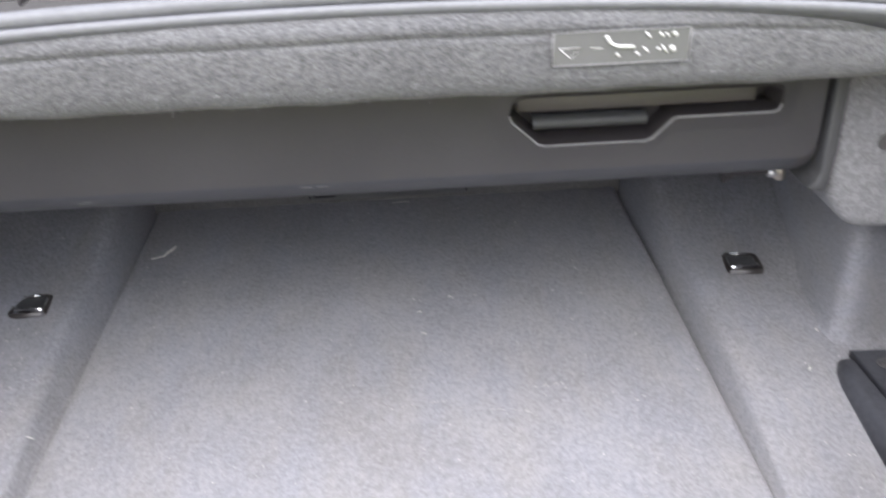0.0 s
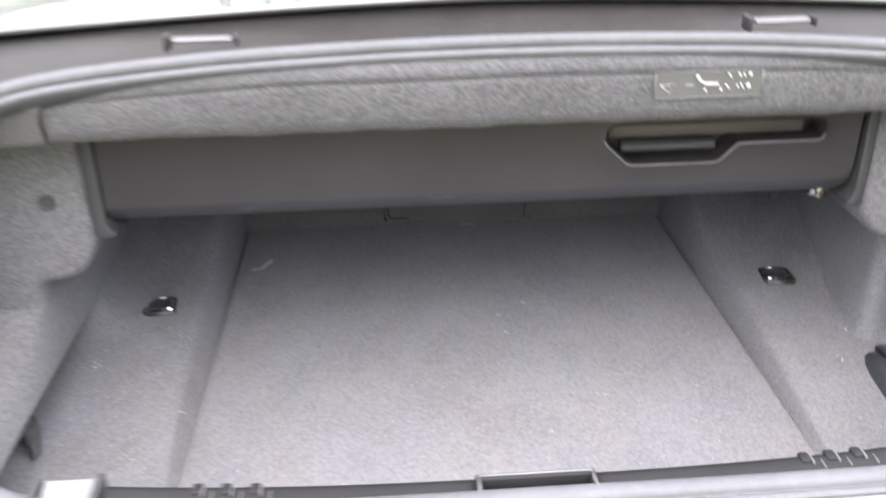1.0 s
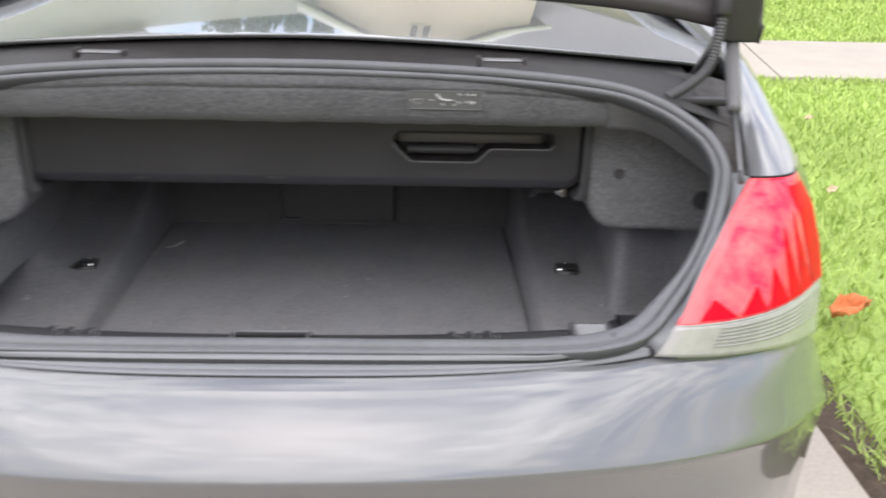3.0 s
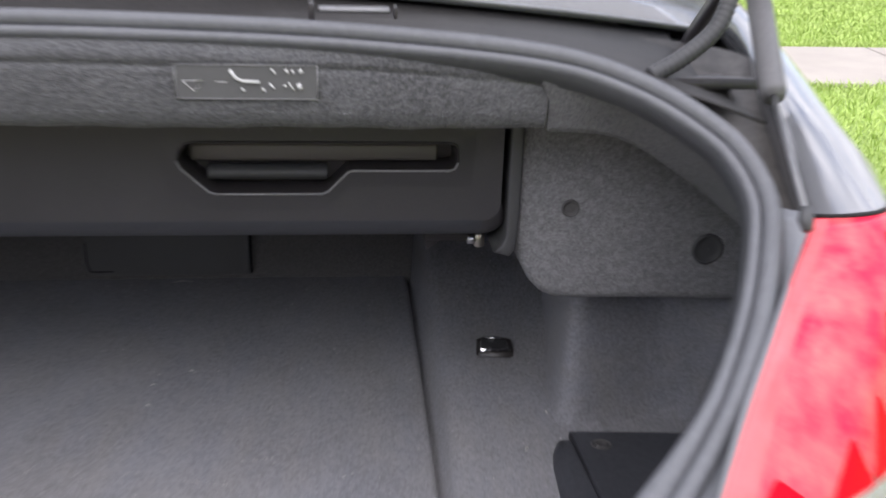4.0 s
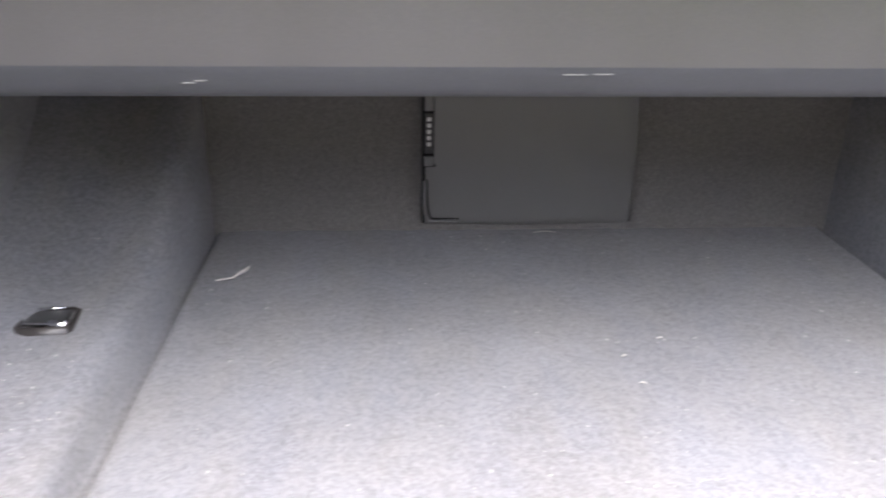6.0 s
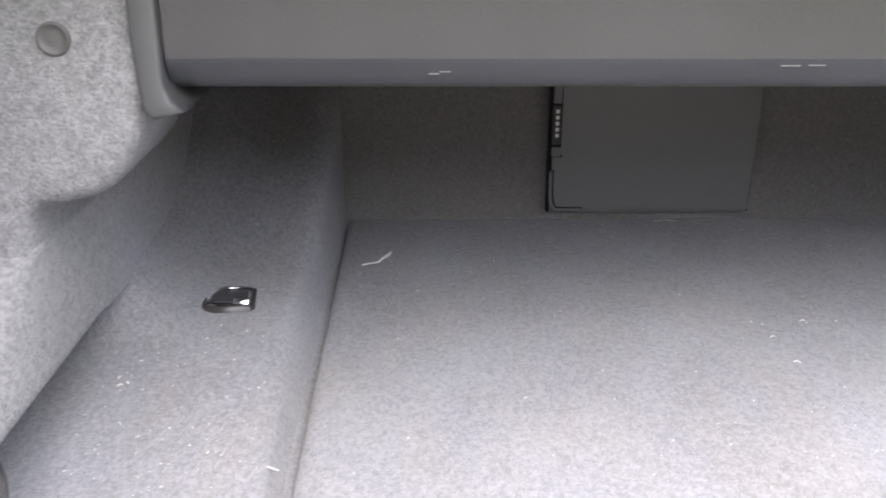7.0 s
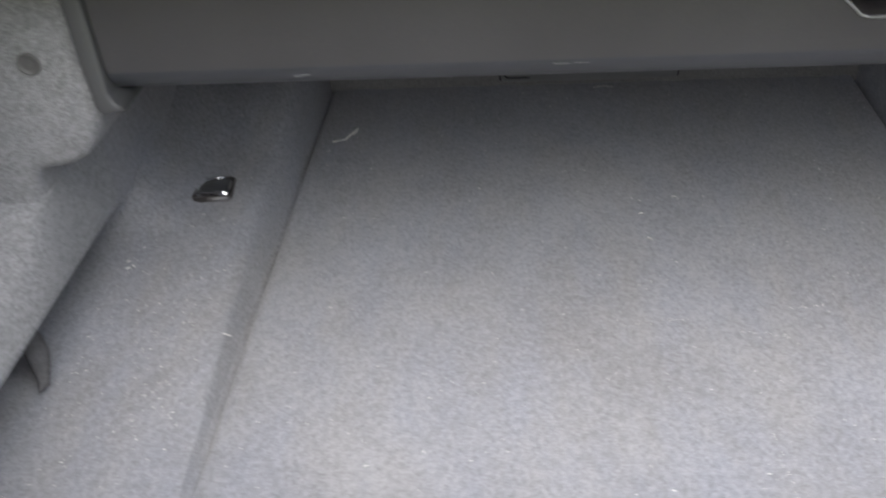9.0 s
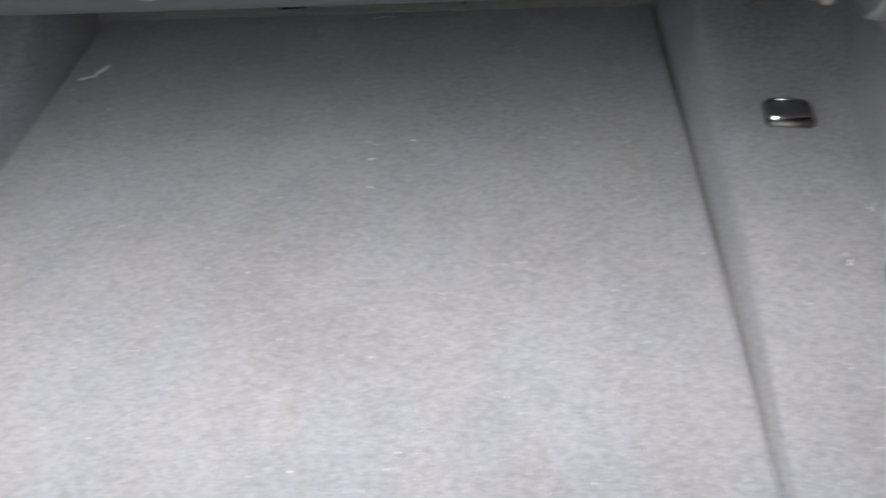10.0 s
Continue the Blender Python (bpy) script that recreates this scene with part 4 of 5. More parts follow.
def right_recess():
    plan = smooth_line([(0.60, 1.05, 0), (0.585, 0.85, 0), (0.568, 0.66, 0), (0.556, 0.56, 0), (0.553, 0.525, 0), (0.562, 0.510, 0), (0.60, 0.525, 0), (0.68, 0.545, 0), (0.735, 0.53, 0), (0.765, 0.47, 0), (0.768, 0.40, 0), (0.765, 0.34, 0)], 56)
    rows = []
    for z, d in ((0.474, 0.05), (0.482, 0.03), (0.492, 0.016), (0.51, 0.006), (0.54, 0.002), (0.60, 0.0), (0.66, 0.0), (0.72, 0.0), (0.78, 0.0)):
        row = []
        for i, p in enumerate(plan):
            t = plan[min(i + 1, 55)] - plan[max(i - 1, 0)]
            nrm = Vector((t.y, -t.x, 0)).normalized()
            lift = max(0, side_height(min(p.y, 1.0)) - FLOOR - 0.02) if p.x < 0.61 and p.y > 0.5 else 0
            fold = 0.045 * ease(0.56, 0.68, z) * ease(0.66, 0.73, p.x)
            row.append(p + nrm * d + Vector((-fold, -0.4 * fold * (p.y > 0.48), z + lift * (0.8 - z) / 0.33)))
        rows.append(row)
    single("wall_right", loft(rows), CARPET, "grey felt side wall with a hollow behind the wheel arch", "side wall", "structure", solid=0.004, offset=1)
    bm = loft([[(0.585, y, FLOOR + 0.003 + 0.02 * ease(0.15, 0.6, y)), (min(0.68, 0.60 + 0.45 * y), y, FLOOR + 0.006 + 0.012 * ease(0.1, 0.5, y)), (min(0.78, 0.615 + 0.6 * y), y, FLOOR + 0.01)] for y in (0.04, 0.12, 0.2, 0.3, 0.4, 0.5, 0.60)])
    single("floor_hollow", bm, CARPET, "grey felt floor of the side hollow", "boot floor", "structure")


right_recess()


def left_wall():
    rows2 = []
    for j in range(41):
        y = 0.462 + 0.588 * j / 40
        h = side_height(y)
        foot = mix(0.562, h - 0.012, ease(0.622, 0.68, y))
        head = mix(0.682, 0.80, ease(0.572, 0.60, y))
        tuck = -0.5705 - 0.012 * (1 - ease(0.50, 0.60, y))
        rows2.append([(tuck, y, foot)] + [(tuck - 0.003 * u, y, mix(max(foot, min(0.60, h + 0.06)), head, u)) for u in (0.0, 0.3, 0.6, 1.0)])
    single("wall_left", loft(rows2), CARPET, "grey felt side wall running under the roof box", "side wall", "structure")
    # ledge: top, rounded inner edge, inner face, underside
    sec = [(-0.80, 0.640), (-0.72, 0.628), (-0.66, 0.619), (-0.62, 0.613), (-0.600, 0.609), (-0.590, 0.603), (-0.5835, 0.594), (-0.578, 0.580), (-0.5735, 0.566), (-0.572, 0.559), (-0.576, 0.556), (-0.60, 0.557), (-0.70, 0.56)]
    rows = []
    for j in range(40):
        y = 0.05 + 0.545 * j / 39
        rise = 0.045 * ease(0.37, 0.46, y)
        flush = ease(0.385, 0.455, y)
        rows.append([(mix(x, -0.5712, flush) if -0.604 < x and z > 0.562 else max(x, -0.585 - 0.02 * (-0.58 > x) - 0.55 * (y - 0.05)), y, z + 0.006 + (rise if z > 0.575 else 0) - 0.012 * ease(0.30, 0.05, y)) for x, z in sec])
    single("side_ledge", loft(rows), PANEL_FELT, "grey felt ledge along the side wall, open slit below it", "ledge", "structure")


left_wall()


def side_panel(s_):
    """Upright felt panel facing the tail, with a rounded nose over the floor."""
    if s_ > 0:
        out = [(0.466, 0.93), (0.4665, 0.80), (0.469, 0.766), (0.476, 0.741), (0.487, 0.720), (0.500, 0.7065), (0.514, 0.7005), (0.54, 0.6985), (0.62, 0.697), (0.70, 0.694), (0.76, 0.693), (0.775, 0.70), (0.775, 0.80), (0.74, 0.85), (0.69, 0.895), (0.60, 0.92)]
    else:
        out = [(0.480, 0.93), (0.480, 0.80), (0.482, 0.768), (0.489, 0.742), (0.500, 0.720), (0.513, 0.7045), (0.528, 0.6965), (0.545, 0.6925), (0.560, 0.6915), (0.568, 0.684), (0.5715, 0.665), (0.573, 0.635), (0.576, 0.60), (0.775, 0.60), (0.775, 0.80), (0.74, 0.85), (0.69, 0.895), (0.60, 0.92)]
    bm = prism([(s_ * x, 0.444, z) for x, z in out], (0, 0.13, 0), 0.014, 4)
    single("wheel_arch_panel", bm, PANEL_FELT, "grey felt panel with round trim caps, overhanging the floor", "trim panel", "structure")


for side in (-1, 1):
    side_panel(side)


def rim_trim(s_):
    """Felt-covered trim from the seal in to a free lip."""
    i0, i1 = index_near(CX + s_ * 0.475, 0.351), index_near(CX + s_ * 0.45, 0.004)
    span = (i1 - i0 + 110) % 220 - 110
    n = 60
    edge = []
    for k in range(n + 1):
        f = i0 + span * k / n
        edge.append(rim(int(f), 0.028, -0.008).lerp(rim(int(f + 1), 0.028, -0.008), f % 1))
    lip = smooth_line(mirror([(0.482, 0.353, 0.904), (0.55, 0.358, 0.896), (0.617, 0.362, 0.857), (0.668, 0.365, 0.818), (0.698, 0.362, 0.785), (0.707, 0.352, 0.748), (0.698, 0.332, 0.715), (0.678, 0.30, 0.69), (0.654, 0.255, 0.65), (0.625, 0.21, 0.60), (0.596, 0.17, 0.55), (0.562, 0.12, 0.475)], s_), n + 1)
    rows = []
    for k in range(n + 1):
        a, b = edge[k], lip[k]
        m = a.lerp(b, 0.5) + Vector((s_ * 0.004, 0.0, 0.002))
        back = Vector((s_ * 0.012, 0.012, 0.006))
        rows.append([a, a.lerp(b, 0.15), m, a.lerp(b, 0.86), b.lerp(a, 0.03), b + back * 0.35, b + back, b + back * 1.2 + (a - b) * 0.3])
    single("rim_trim", loft(rows), TRIM_FELT, "grey felt edge trim curving round the boot opening", "trim", "structure")


for side in (-1, 1):
    rim_trim(side)


def valance():
    """Felt-covered strip hanging below the seal in front of the roof box."""
    rows = []
    n = 72
    for k in range(n + 1):
        x = -0.480 + 0.951 * k / n
        f = x - CX
        y0 = 0.372 - 0.018 * (abs(f) / 0.48) ** 3
        z0 = rim_height(y0) - 0.022
        hem = 0.0007 * math.sin(31 * x) + 0.0006 * math.sin(83 * x + 1)
        endp = 0.003 * (k in (0, n))
        wave = 0.0008 * math.sin(23 * x + 0.7)
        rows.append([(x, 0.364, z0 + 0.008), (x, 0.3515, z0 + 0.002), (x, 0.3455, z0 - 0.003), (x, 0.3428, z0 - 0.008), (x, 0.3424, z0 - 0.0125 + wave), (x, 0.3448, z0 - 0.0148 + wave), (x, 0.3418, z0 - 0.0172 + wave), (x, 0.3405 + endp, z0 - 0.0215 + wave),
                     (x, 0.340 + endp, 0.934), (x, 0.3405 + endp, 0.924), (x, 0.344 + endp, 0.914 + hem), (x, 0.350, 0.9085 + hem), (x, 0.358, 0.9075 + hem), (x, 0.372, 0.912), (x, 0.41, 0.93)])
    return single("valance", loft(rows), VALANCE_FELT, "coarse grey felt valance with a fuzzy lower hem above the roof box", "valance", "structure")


valance()


def fuzz():
    """Loose fibres along the valance's hem and upper fold."""
    rng = random.Random(11)
    bm = bmesh.new()
    for k in range(2600):
        x = -0.478 + 0.946 * rng.random()
        a = rng.random()
        y, z = (0.3405 + 0.0095 * a, 0.925 - 0.0165 * a ** 2)
        ln = 0.0016 + 0.0035 * rng.random() ** 3
        if rng.random() < 0.012:
            ln *= 3
        d = Vector((rng.gauss(0, 0.7), -0.5 - rng.random(), -0.3 - a * rng.random() * 1.4)).normalized()
        e = Vector((rng.gauss(0, 1), rng.gauss(0, 0.3), rng.gauss(0, 1))).normalized()
        w = 0.00016
        p = Vector((x, y, z))
        q, r_ = p + d * ln * 0.5 + e * ln * 0.15, p + d * ln + e * ln * 0.4
        side_ = d.cross(e).normalized() * w
        v = [bm.verts.new(c) for c in (p - side_, p + side_, q + side_, q - side_, r_)]
        bm.faces.new((v[0], v[1], v[2], v[3]))
        bm.faces.new((v[3], v[2], v[4]))
    single("hem_fuzz", bm, LINT_GREY, "short loose grey fibres on the valance hem", "fibres", "stuff")


LINT_GREY = material("loose grey fibre", (0.30, 0.30, 0.31), 1.0, spread=0.4, grain=200)
fuzz()


def back_wall():
    bm = loft([[(x, 1.038 + 0.0, z) for z in (0.45, 0.474, 0.49, 0.56, 0.65, 0.80)] for x in [-0.62 + 1.24 * k / 12 for k in range(13)]])
    single("wall_front", bm, FELT_DARK, "charcoal felt bulkhead at the far end of the boot", "bulkhead", "structure")
    # unseen black hull, added so that no light leaks into the boot
    bm = box((-0.72, 1.06, 0.40), (0.72, 1.08, 0.90))
    single("bulkhead", bm, BLACK, "unseen black panel added behind the lining to block light", "body panel", "structure")
    bm = box((-0.69, 0.15, 0.41), (0.69, 1.08, 0.438))
    single("under_floor", bm, BLACK, "unseen black floor added under the lining to block light", "body panel", "structure")
    for s_ in (-1, 1):
        bm = box((s_ * 0.795 - 0.006, 0.40, 0.42), (s_ * 0.795 + 0.006, 1.08, 0.79))
        single("side_skin", bm, BLACK, "unseen black side added behind the lining to block light", "body panel", "structure")
    bm = loft([[(x, 0.40, 0.945), (x, 0.50, 0.93), (x, 1.07, 0.93)] for x in (-0.69, -0.4, 0, 0.4, 0.69)])
    single("ceiling", bm, BLACK, "black sheet added under the deck to block light", "ceiling", "structure", solid=0.01)
    bm = loft([[(x, 0.044, 0.44), (x, 0.036, 0.56), (x, 0.022, 0.66), (x, 0.016, 0.700)] for x in [-0.50 + k / 20 for k in range(21)]])
    single("sill_wall", bm, BLACK, "black inner wall of the tail sill", "sill", "structure", solid=0.006)


back_wall()

# ---- soft-top box: black plastic flap with a recessed grip ----
def flap_y(z):
    """Depth of the flap's face at height z."""
    return 0.4445 - 0.022 * (z - 0.84)


GRIP = [(0.137, 0.846), (0.134, 0.853), (0.136, 0.863), (0.143, 0.8705), (0.152, 0.872), (0.396, 0.872), (0.404, 0.870), (0.4065, 0.864), (0.4065, 0.852), (0.4035, 0.8455), (0.398, 0.8435),
        (0.302, 0.8435), (0.298, 0.842), (0.279, 0.8225), (0.272, 0.8195), (0.170, 0.8195), (0.163, 0.8215)]


def roof_box():
    rb = thing("roof_box", (0.0, 0.46, 0.77), "black plastic soft-top compartment flap with a recessed grip", "storage cover")
    x0, x1, lip = -0.4688, 0.452, 0.790
    bm = bmesh.new()
    outer = [(x0, 0.95), (x0, lip)] + [(mix(x0 + 0.02, x1 - 0.018, k / 20), lip) for k in range(21)]
    for k in range(1, 7):
        a = radians(270 + 90 * k / 6)
        outer.append((x1 - 0.018 + 0.018 * math.cos(a), lip + 0.018 + 0.018 * math.sin(a)))
    outer += [(x1, 0.95)]
    mid = Vector((0.27, 0, 0.848))
    def shrink(k, d):
        out = []
        for x, z in GRIP:
            v = Vector((x, 0, z)) - mid
            out.append(Vector((x - math.copysign(1, v.x) * min(abs(v.x), k) if abs(v.x) > 0.08 else x, flap_y(z) + d, z - math.copysign(1, v.z) * min(abs(v.z), k))))
        return out
    vo = [bm.verts.new((x, flap_y(z), z)) for x, z in outer]
    vi = [bm.verts.new(p) for p in shrink(-0.018, 0.0)]
    eo = [bm.edges.new((vo[k], vo[(k + 1) % len(vo)])) for k in range(len(vo))]
    ei = [bm.edges.new((vi[k], vi[(k + 1) % len(vi)])) for k in range(len(vi))]
    bmesh.ops.triangle_fill(bm, use_beauty=True, edges=eo + ei)
    part("flap", bm, FLAP_BLACK, rb, "matt black flap face", smooth=False)
    # rolled lower lip and underside
    sec = [(lip, 0.0), (lip - 0.0012, 0.0003), (lip - 0.004, 0.0016), (lip - 0.0085, 0.0044), (lip - 0.013, 0.0074), (0.7735, 0.0102), (0.770, 0.0145), (0.7685, 0.021), (0.768, 0.05), (0.770, 0.20), (0.772, 0.60)]
    rows = [[(x, flap_y(lip) + d, z) for z, d in sec] for x in [mix(x0, x1 - 0.018, k / 24) for k in range(25)]]
    part("lower_lip", loft(rows), LIP_BLACK, rb, "rolled black lower lip")
    rows = []
    for k in range(9):
        a = radians(270 + 90 * k / 8)
        ca, sa = math.cos(a), math.sin(a)
        rows.append([(x1 - 0.018 + (0.018 + (lip - z) * mix(0.12, 1.0, -sa)) * ca, flap_y(lip) + d, lip + 0.018 + 0.018 * sa - (lip - z) * -sa) for z, d in sec[:9]])
    rows.append([(x1 + (lip - z) * 0.12, flap_y(0.95) + d, 0.95) for z, d in sec[:9]])
    part("rounded_edge", loft(rows), FLAP_BLACK, rb)
    # grip: rim bead, wall, floor, shelf, pull bar
    swell = -0.0026
    part("grip_surround", loft([shrink(-0.018, 0.0), shrink(-0.014, 0.15 * swell), shrink(-0.008, 0.6 * swell), shrink(-0.003, 0.95 * swell), shrink(0.0, swell)], closed=True), FLAP_BLACK, rb, "soft raised surround of the grip")
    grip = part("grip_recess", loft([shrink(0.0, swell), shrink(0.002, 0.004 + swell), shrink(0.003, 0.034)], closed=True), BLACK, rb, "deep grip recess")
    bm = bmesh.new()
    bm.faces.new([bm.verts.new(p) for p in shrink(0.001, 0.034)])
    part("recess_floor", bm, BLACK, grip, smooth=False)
    part("inner_plate", box((0.143, 0.462, 0.8475), (0.388, 0.480, 0.8655), 0.003), GRIP_TAUPE, grip, "flat taupe plate inside the recess")
    part("pull_bar", loft([[(x, 0.470 - 0.012 * math.sin(a), 0.835 + 0.008 * math.cos(a)) for a in [math.pi * 2 * q / 12 for q in range(12)]] for x in (0.160, 0.165, 0.27, 0.277)], closed=True), GREY_PLASTIC, grip, "rounded pull bar in the lower half")
    bead = [Vector((x, flap_y(z) + swell - 0.0012, z)) for x, z in GRIP]
    # rim bead pale below and black above: its highlight put into colour
    part("grip_rim", tube(bead[-3:] + bead[:2], 0.0013, 8), RIM_EDGE, grip, "pale lower edge of the recess, its highlight painted in")
    part("grip_rim", tube(bead[8:15] + bead[15:], 0.0013, 8), RIM_EDGE, grip, "pale lower edge of the recess, its highlight painted in")
    part("grip_rim", tube(bead[2:9], 0.0012, 8), BLACK, grip)


roof_box()


def trim_post(s_):
    x0, x1 = (0.458, 0.4685) if s_ > 0 else (0.470, 0.4845)
    out = [(x0, 0.93), (x0, 0.775), (x0 - 0.004, 0.764), (x0 - 0.012, 0.757), (x1 - 0.006, 0.752), (x1, 0.760), (x1 + 0.003, 0.80), (x1 + 0.003, 0.93)]
    single("trim_post", prism([(s_ * x, 0.4375, z) for x, z in out], (0, 0.08, 0), 0.003), GREY_PLASTIC, "dark grey plastic post between roof box and felt panel", "trim", "structure")


for side in (-1, 1):
    trim_post(side)


def roof_box_stud():
    st = thing("locating_stud", (0.440, 0.495, 0.76), "worn zinc locating stud under the roof box", "stud")
    part("head", tube([(0.438, 0.492, 0.744), (0.438, 0.492, 0.746), (0.438, 0.492, 0.758), (0.438, 0.492, 0.760)], [0.0045, 0.006, 0.006, 0.0045], 12), BRASS, st)
    part("shank", tube([(0.438, 0.492, 0.760), (0.438, 0.492, 0.772)], 0.0035, 10), STEEL, st)
    part("roller", tube([(0.425, 0.493, 0.752), (0.435, 0.493, 0.752)], 0.0055, 12), STEEL, st)
    part("bracket", box((0.378, 0.49, 0.750), (0.430, 0.53, 0.766), 0.003), BLACK, st)
    part("bracket_tongue", prism([(0.376, 0.505, 0.766), (0.400, 0.505, 0.766), (0.394, 0.505, 0.742), (0.382, 0.505, 0.735)], (0, 0.014, 0), 0.002), BLACK, st)


roof_box_stud()


# ---- cover panel on the bulkhead ----
def bulkhead_cover():
    cv = thing("bulkhead_cover", (0.0, 1.03, 0.49), "grey plastic access cover clipped into the bulkhead", "access cover")
    xa, xb, za, zb = -0.122, 0.129, 0.497, 0.74
    # near-black box paints the shaded gap round the cover
    part("gasket", box((xa - 0.0185, 1.0240, za - 0.0040), (xb + 0.0030, 1.0375, zb), 0.003), DARK_GAP, cv, "near-black frame for the shaded gap round the cover")
    rows = []
    left = xa - 0.0145
    for k in range(25):
        u = k / 24
        x = mix(left, xb, u)
        bulge = 0.004 * math.sin(math.pi * u)
        rows.append([(x, 1.0325, za), (x, 1.026 - bulge, za + 0.002), (x, 1.022 - bulge, za + 0.010), (x, 1.019 - bulge, za + 0.08), (x, 1.019 - bulge, zb)])
    part("cover", loft(rows), COVER_GREY, cv, "smooth grey cover", solid=0.006, bevel=0.002)
    # near-black backing paints the slot's shade
    part("slot", box((xa - 0.0185, 1.0125, 0.572), (xa - 0.0005, 1.0185, 0.742), 0.001), DARK_GAP, cv, "near-black backing for the shaded slot at the cover's edge")
    part("connector", box((xa - 0.0165, 1.0085, 0.590), (xa - 0.0055, 1.0135, 0.640), 0.0015), GREY_PLASTIC, cv, "grey moulded connector")
    part("connector", box((xa - 0.0165, 1.0085, 0.6435), (xa - 0.0055, 1.0135, 0.742), 0.0015), COVER_GREY, cv, "grey moulded connector")
    part("connector", box((xa - 0.0165, 1.0085, 0.574), (xa - 0.0045, 1.0135, 0.5865), 0.0015), COVER_GREY, cv, "grey moulded connector")
    clip = smooth_line([(left - 0.001, 1.0135, 0.553), (left - 0.0005, 1.0125, 0.52), (left + 0.003, 1.0125, 0.5035), (left + 0.010, 1.013, 0.5005), (left + 0.040, 1.0145, 0.500)], 24)
    # the clip's shade, painted as a thin dark strip
    part("clip_shadow", tube([p + Vector((0.0032, 0.0012, 0.0028)) for p in clip], 0.0012, 8), DARK_GAP, cv, "dark strip painted as the clip's shade")
    part("clip_bar", tube(clip, 0.0024, 8), COVER_GREY, cv, "grey wire clip at the corner")
    for z in (0.555, 0.615):
        part("latch_tab", box((xb - 0.0065, 1.0160, z), (xb + 0.0005, 1.021, z + 0.028), 0.0012), BLACK, cv)
    for col, xx in ((0, xa - 0.0128), (1, xa + 0.0045)):
        for k in range(5):
            z = 0.600 + 0.0078 * k
            part("print_mark", box((xx, 1.0078 + 0.0062 * col, z), (xx + (0.0042, 0.0034)[col], 1.0105 + 0.0095 * col, z + (0.0046, 0.0030)[col])), WHITE, cv, "white printed marks too small to read", smooth=False)


bulkhead_cover()


# ---- tie-downs ----
def tie_down(at, s_):
    td = thing("tie_down", at, "black tie-down cup with a folded chrome ring, set in the felt", "tie-down", "tie-downs in the floor")
    m = Matrix.Translation(at) @ pose(0, 0, 0, -4, 0, -6 * s_)
    def place(bm):
        bm.transform(m)
        return bm
    w, d = 0.0245, 0.027
    ring_out = [(-w, -d * 0.8), (-w * 0.85, -d), (w * 0.8, -d), (w, -d * 0.8), (w, d * 0.75), (w * 0.8, d), (-w * 0.75, d), (-w, d * 0.7)]
    ring_in = [(x * 0.84, y * 0.84) for x, y in ring_out]
    rows = [[(x * 1.04, y * 1.04, -0.004) for x, y in ring_out], [(x * 1.0, y * 1.0, 0.0025) for x, y in ring_out], [(x * 0.93, y * 0.93, 0.0034) for x, y in ring_out], [(x, y, 0.0022) for x, y in ring_in], [(x * 0.9, y * 0.9, -0.0015) for x, y in ring_in]]
    bm = loft(rows, closed=True)
    bm.faces.new([v for v in list(bm.verts)[-8:]])
    part("cup", place(bm), CUP_BROWN, td, "dark brown-black cup")
    bail = smooth_line([(s_ * x, y, z) for x, y, z in ((0.0185, -0.008, 0.0028), (0.0190, -0.013, 0.0032), (0.014, -0.0165, 0.0034), (0.0, -0.0195, 0.0036), (-0.012, -0.0225, 0.0038), (-0.0195, -0.0215, 0.0038), (-0.0205, -0.010, 0.003))], 30)
    part("ring", place(tube(bail, 0.0016, 8)), CHROME, td, "folded chrome ring")
    # chrome bar added for the glint at the cup's rear
    part("hinge_pin", place(tube([(-0.013, 0.0225, 0.0036), (0.011, 0.0225, 0.0036)], 0.0014, 8)), CHROME, td)
    part("plate", place(box((-0.0185, -0.0120, -0.0005), (0.0175, 0.0205, 0.0026), 0.001)), PLATE_BLACK, td, "flat dark plate")
    # chip added for the glint, tilted to mirror sky towards the camera
    part("clasp", place(box((-0.0075, -0.0032, -0.0012), (0.0075, 0.0032, 0.0012), 0.0008, m=pose(-s_ * 0.0125, -0.0232, 0.0050, 62, 0, s_ * 8))), CHROME, td, "chrome chip added for the ring's glint")
    part("pivot", place(tube([(s_ * 0.0165, -0.0125, 0.002), (s_ * 0.0165, -0.0125, 0.0046)], [0.0042, 0.0034], 12)), PLATE_BLACK, td)


PLATE_BLACK = material("dark satin plate", (0.058, 0.060, 0.062), 0.4, spread=0.15, grain=200, coarse=40)
CUP_BROWN = material("dark brown satin plastic", (0.038, 0.034, 0.032), 0.34, spread=0.1, grain=300, coarse=30)
tie_down((-0.4945, 0.687, side_height(0.687) + 0.001), -1)
tie_down((0.495, 0.691, side_height(0.691) + 0.001), 1)


# ---- trim caps in the felt panels ----
def trim_cap(at, r, label):
    cap = thing("trim_cap", at, label, "trim cap", "trim caps in the felt panels")
    c = Vector(at)
    prof = [(r * 1.02, 0.003), (r * 1.0, -0.0008), (r * 0.93, -0.0024), (r * 0.82, -0.0024), (r * 0.76, -0.0012), (r * 0.4, -0.0012), (r * 0.02, -0.0014)]
    rows = [[c + Vector((rr * math.cos(a), d, rr * math.sin(a))) for a in [2 * math.pi * k / 28 for k in range(28)]] for rr, d in prof]
    part("disc", loft(rows, closed=True), CAP_GREY if r < 0.015 else GREY_PLASTIC, cap)


trim_cap((-0.535, 0.4438, 0.802), 0.0107, "small round grey plastic cap")
trim_cap((0.524, 0.4438, 0.803), 0.0094, "small round grey plastic cap")
trim_cap((-0.681, 0.4438, 0.756), 0.0195, "large round dark grey plastic cap")
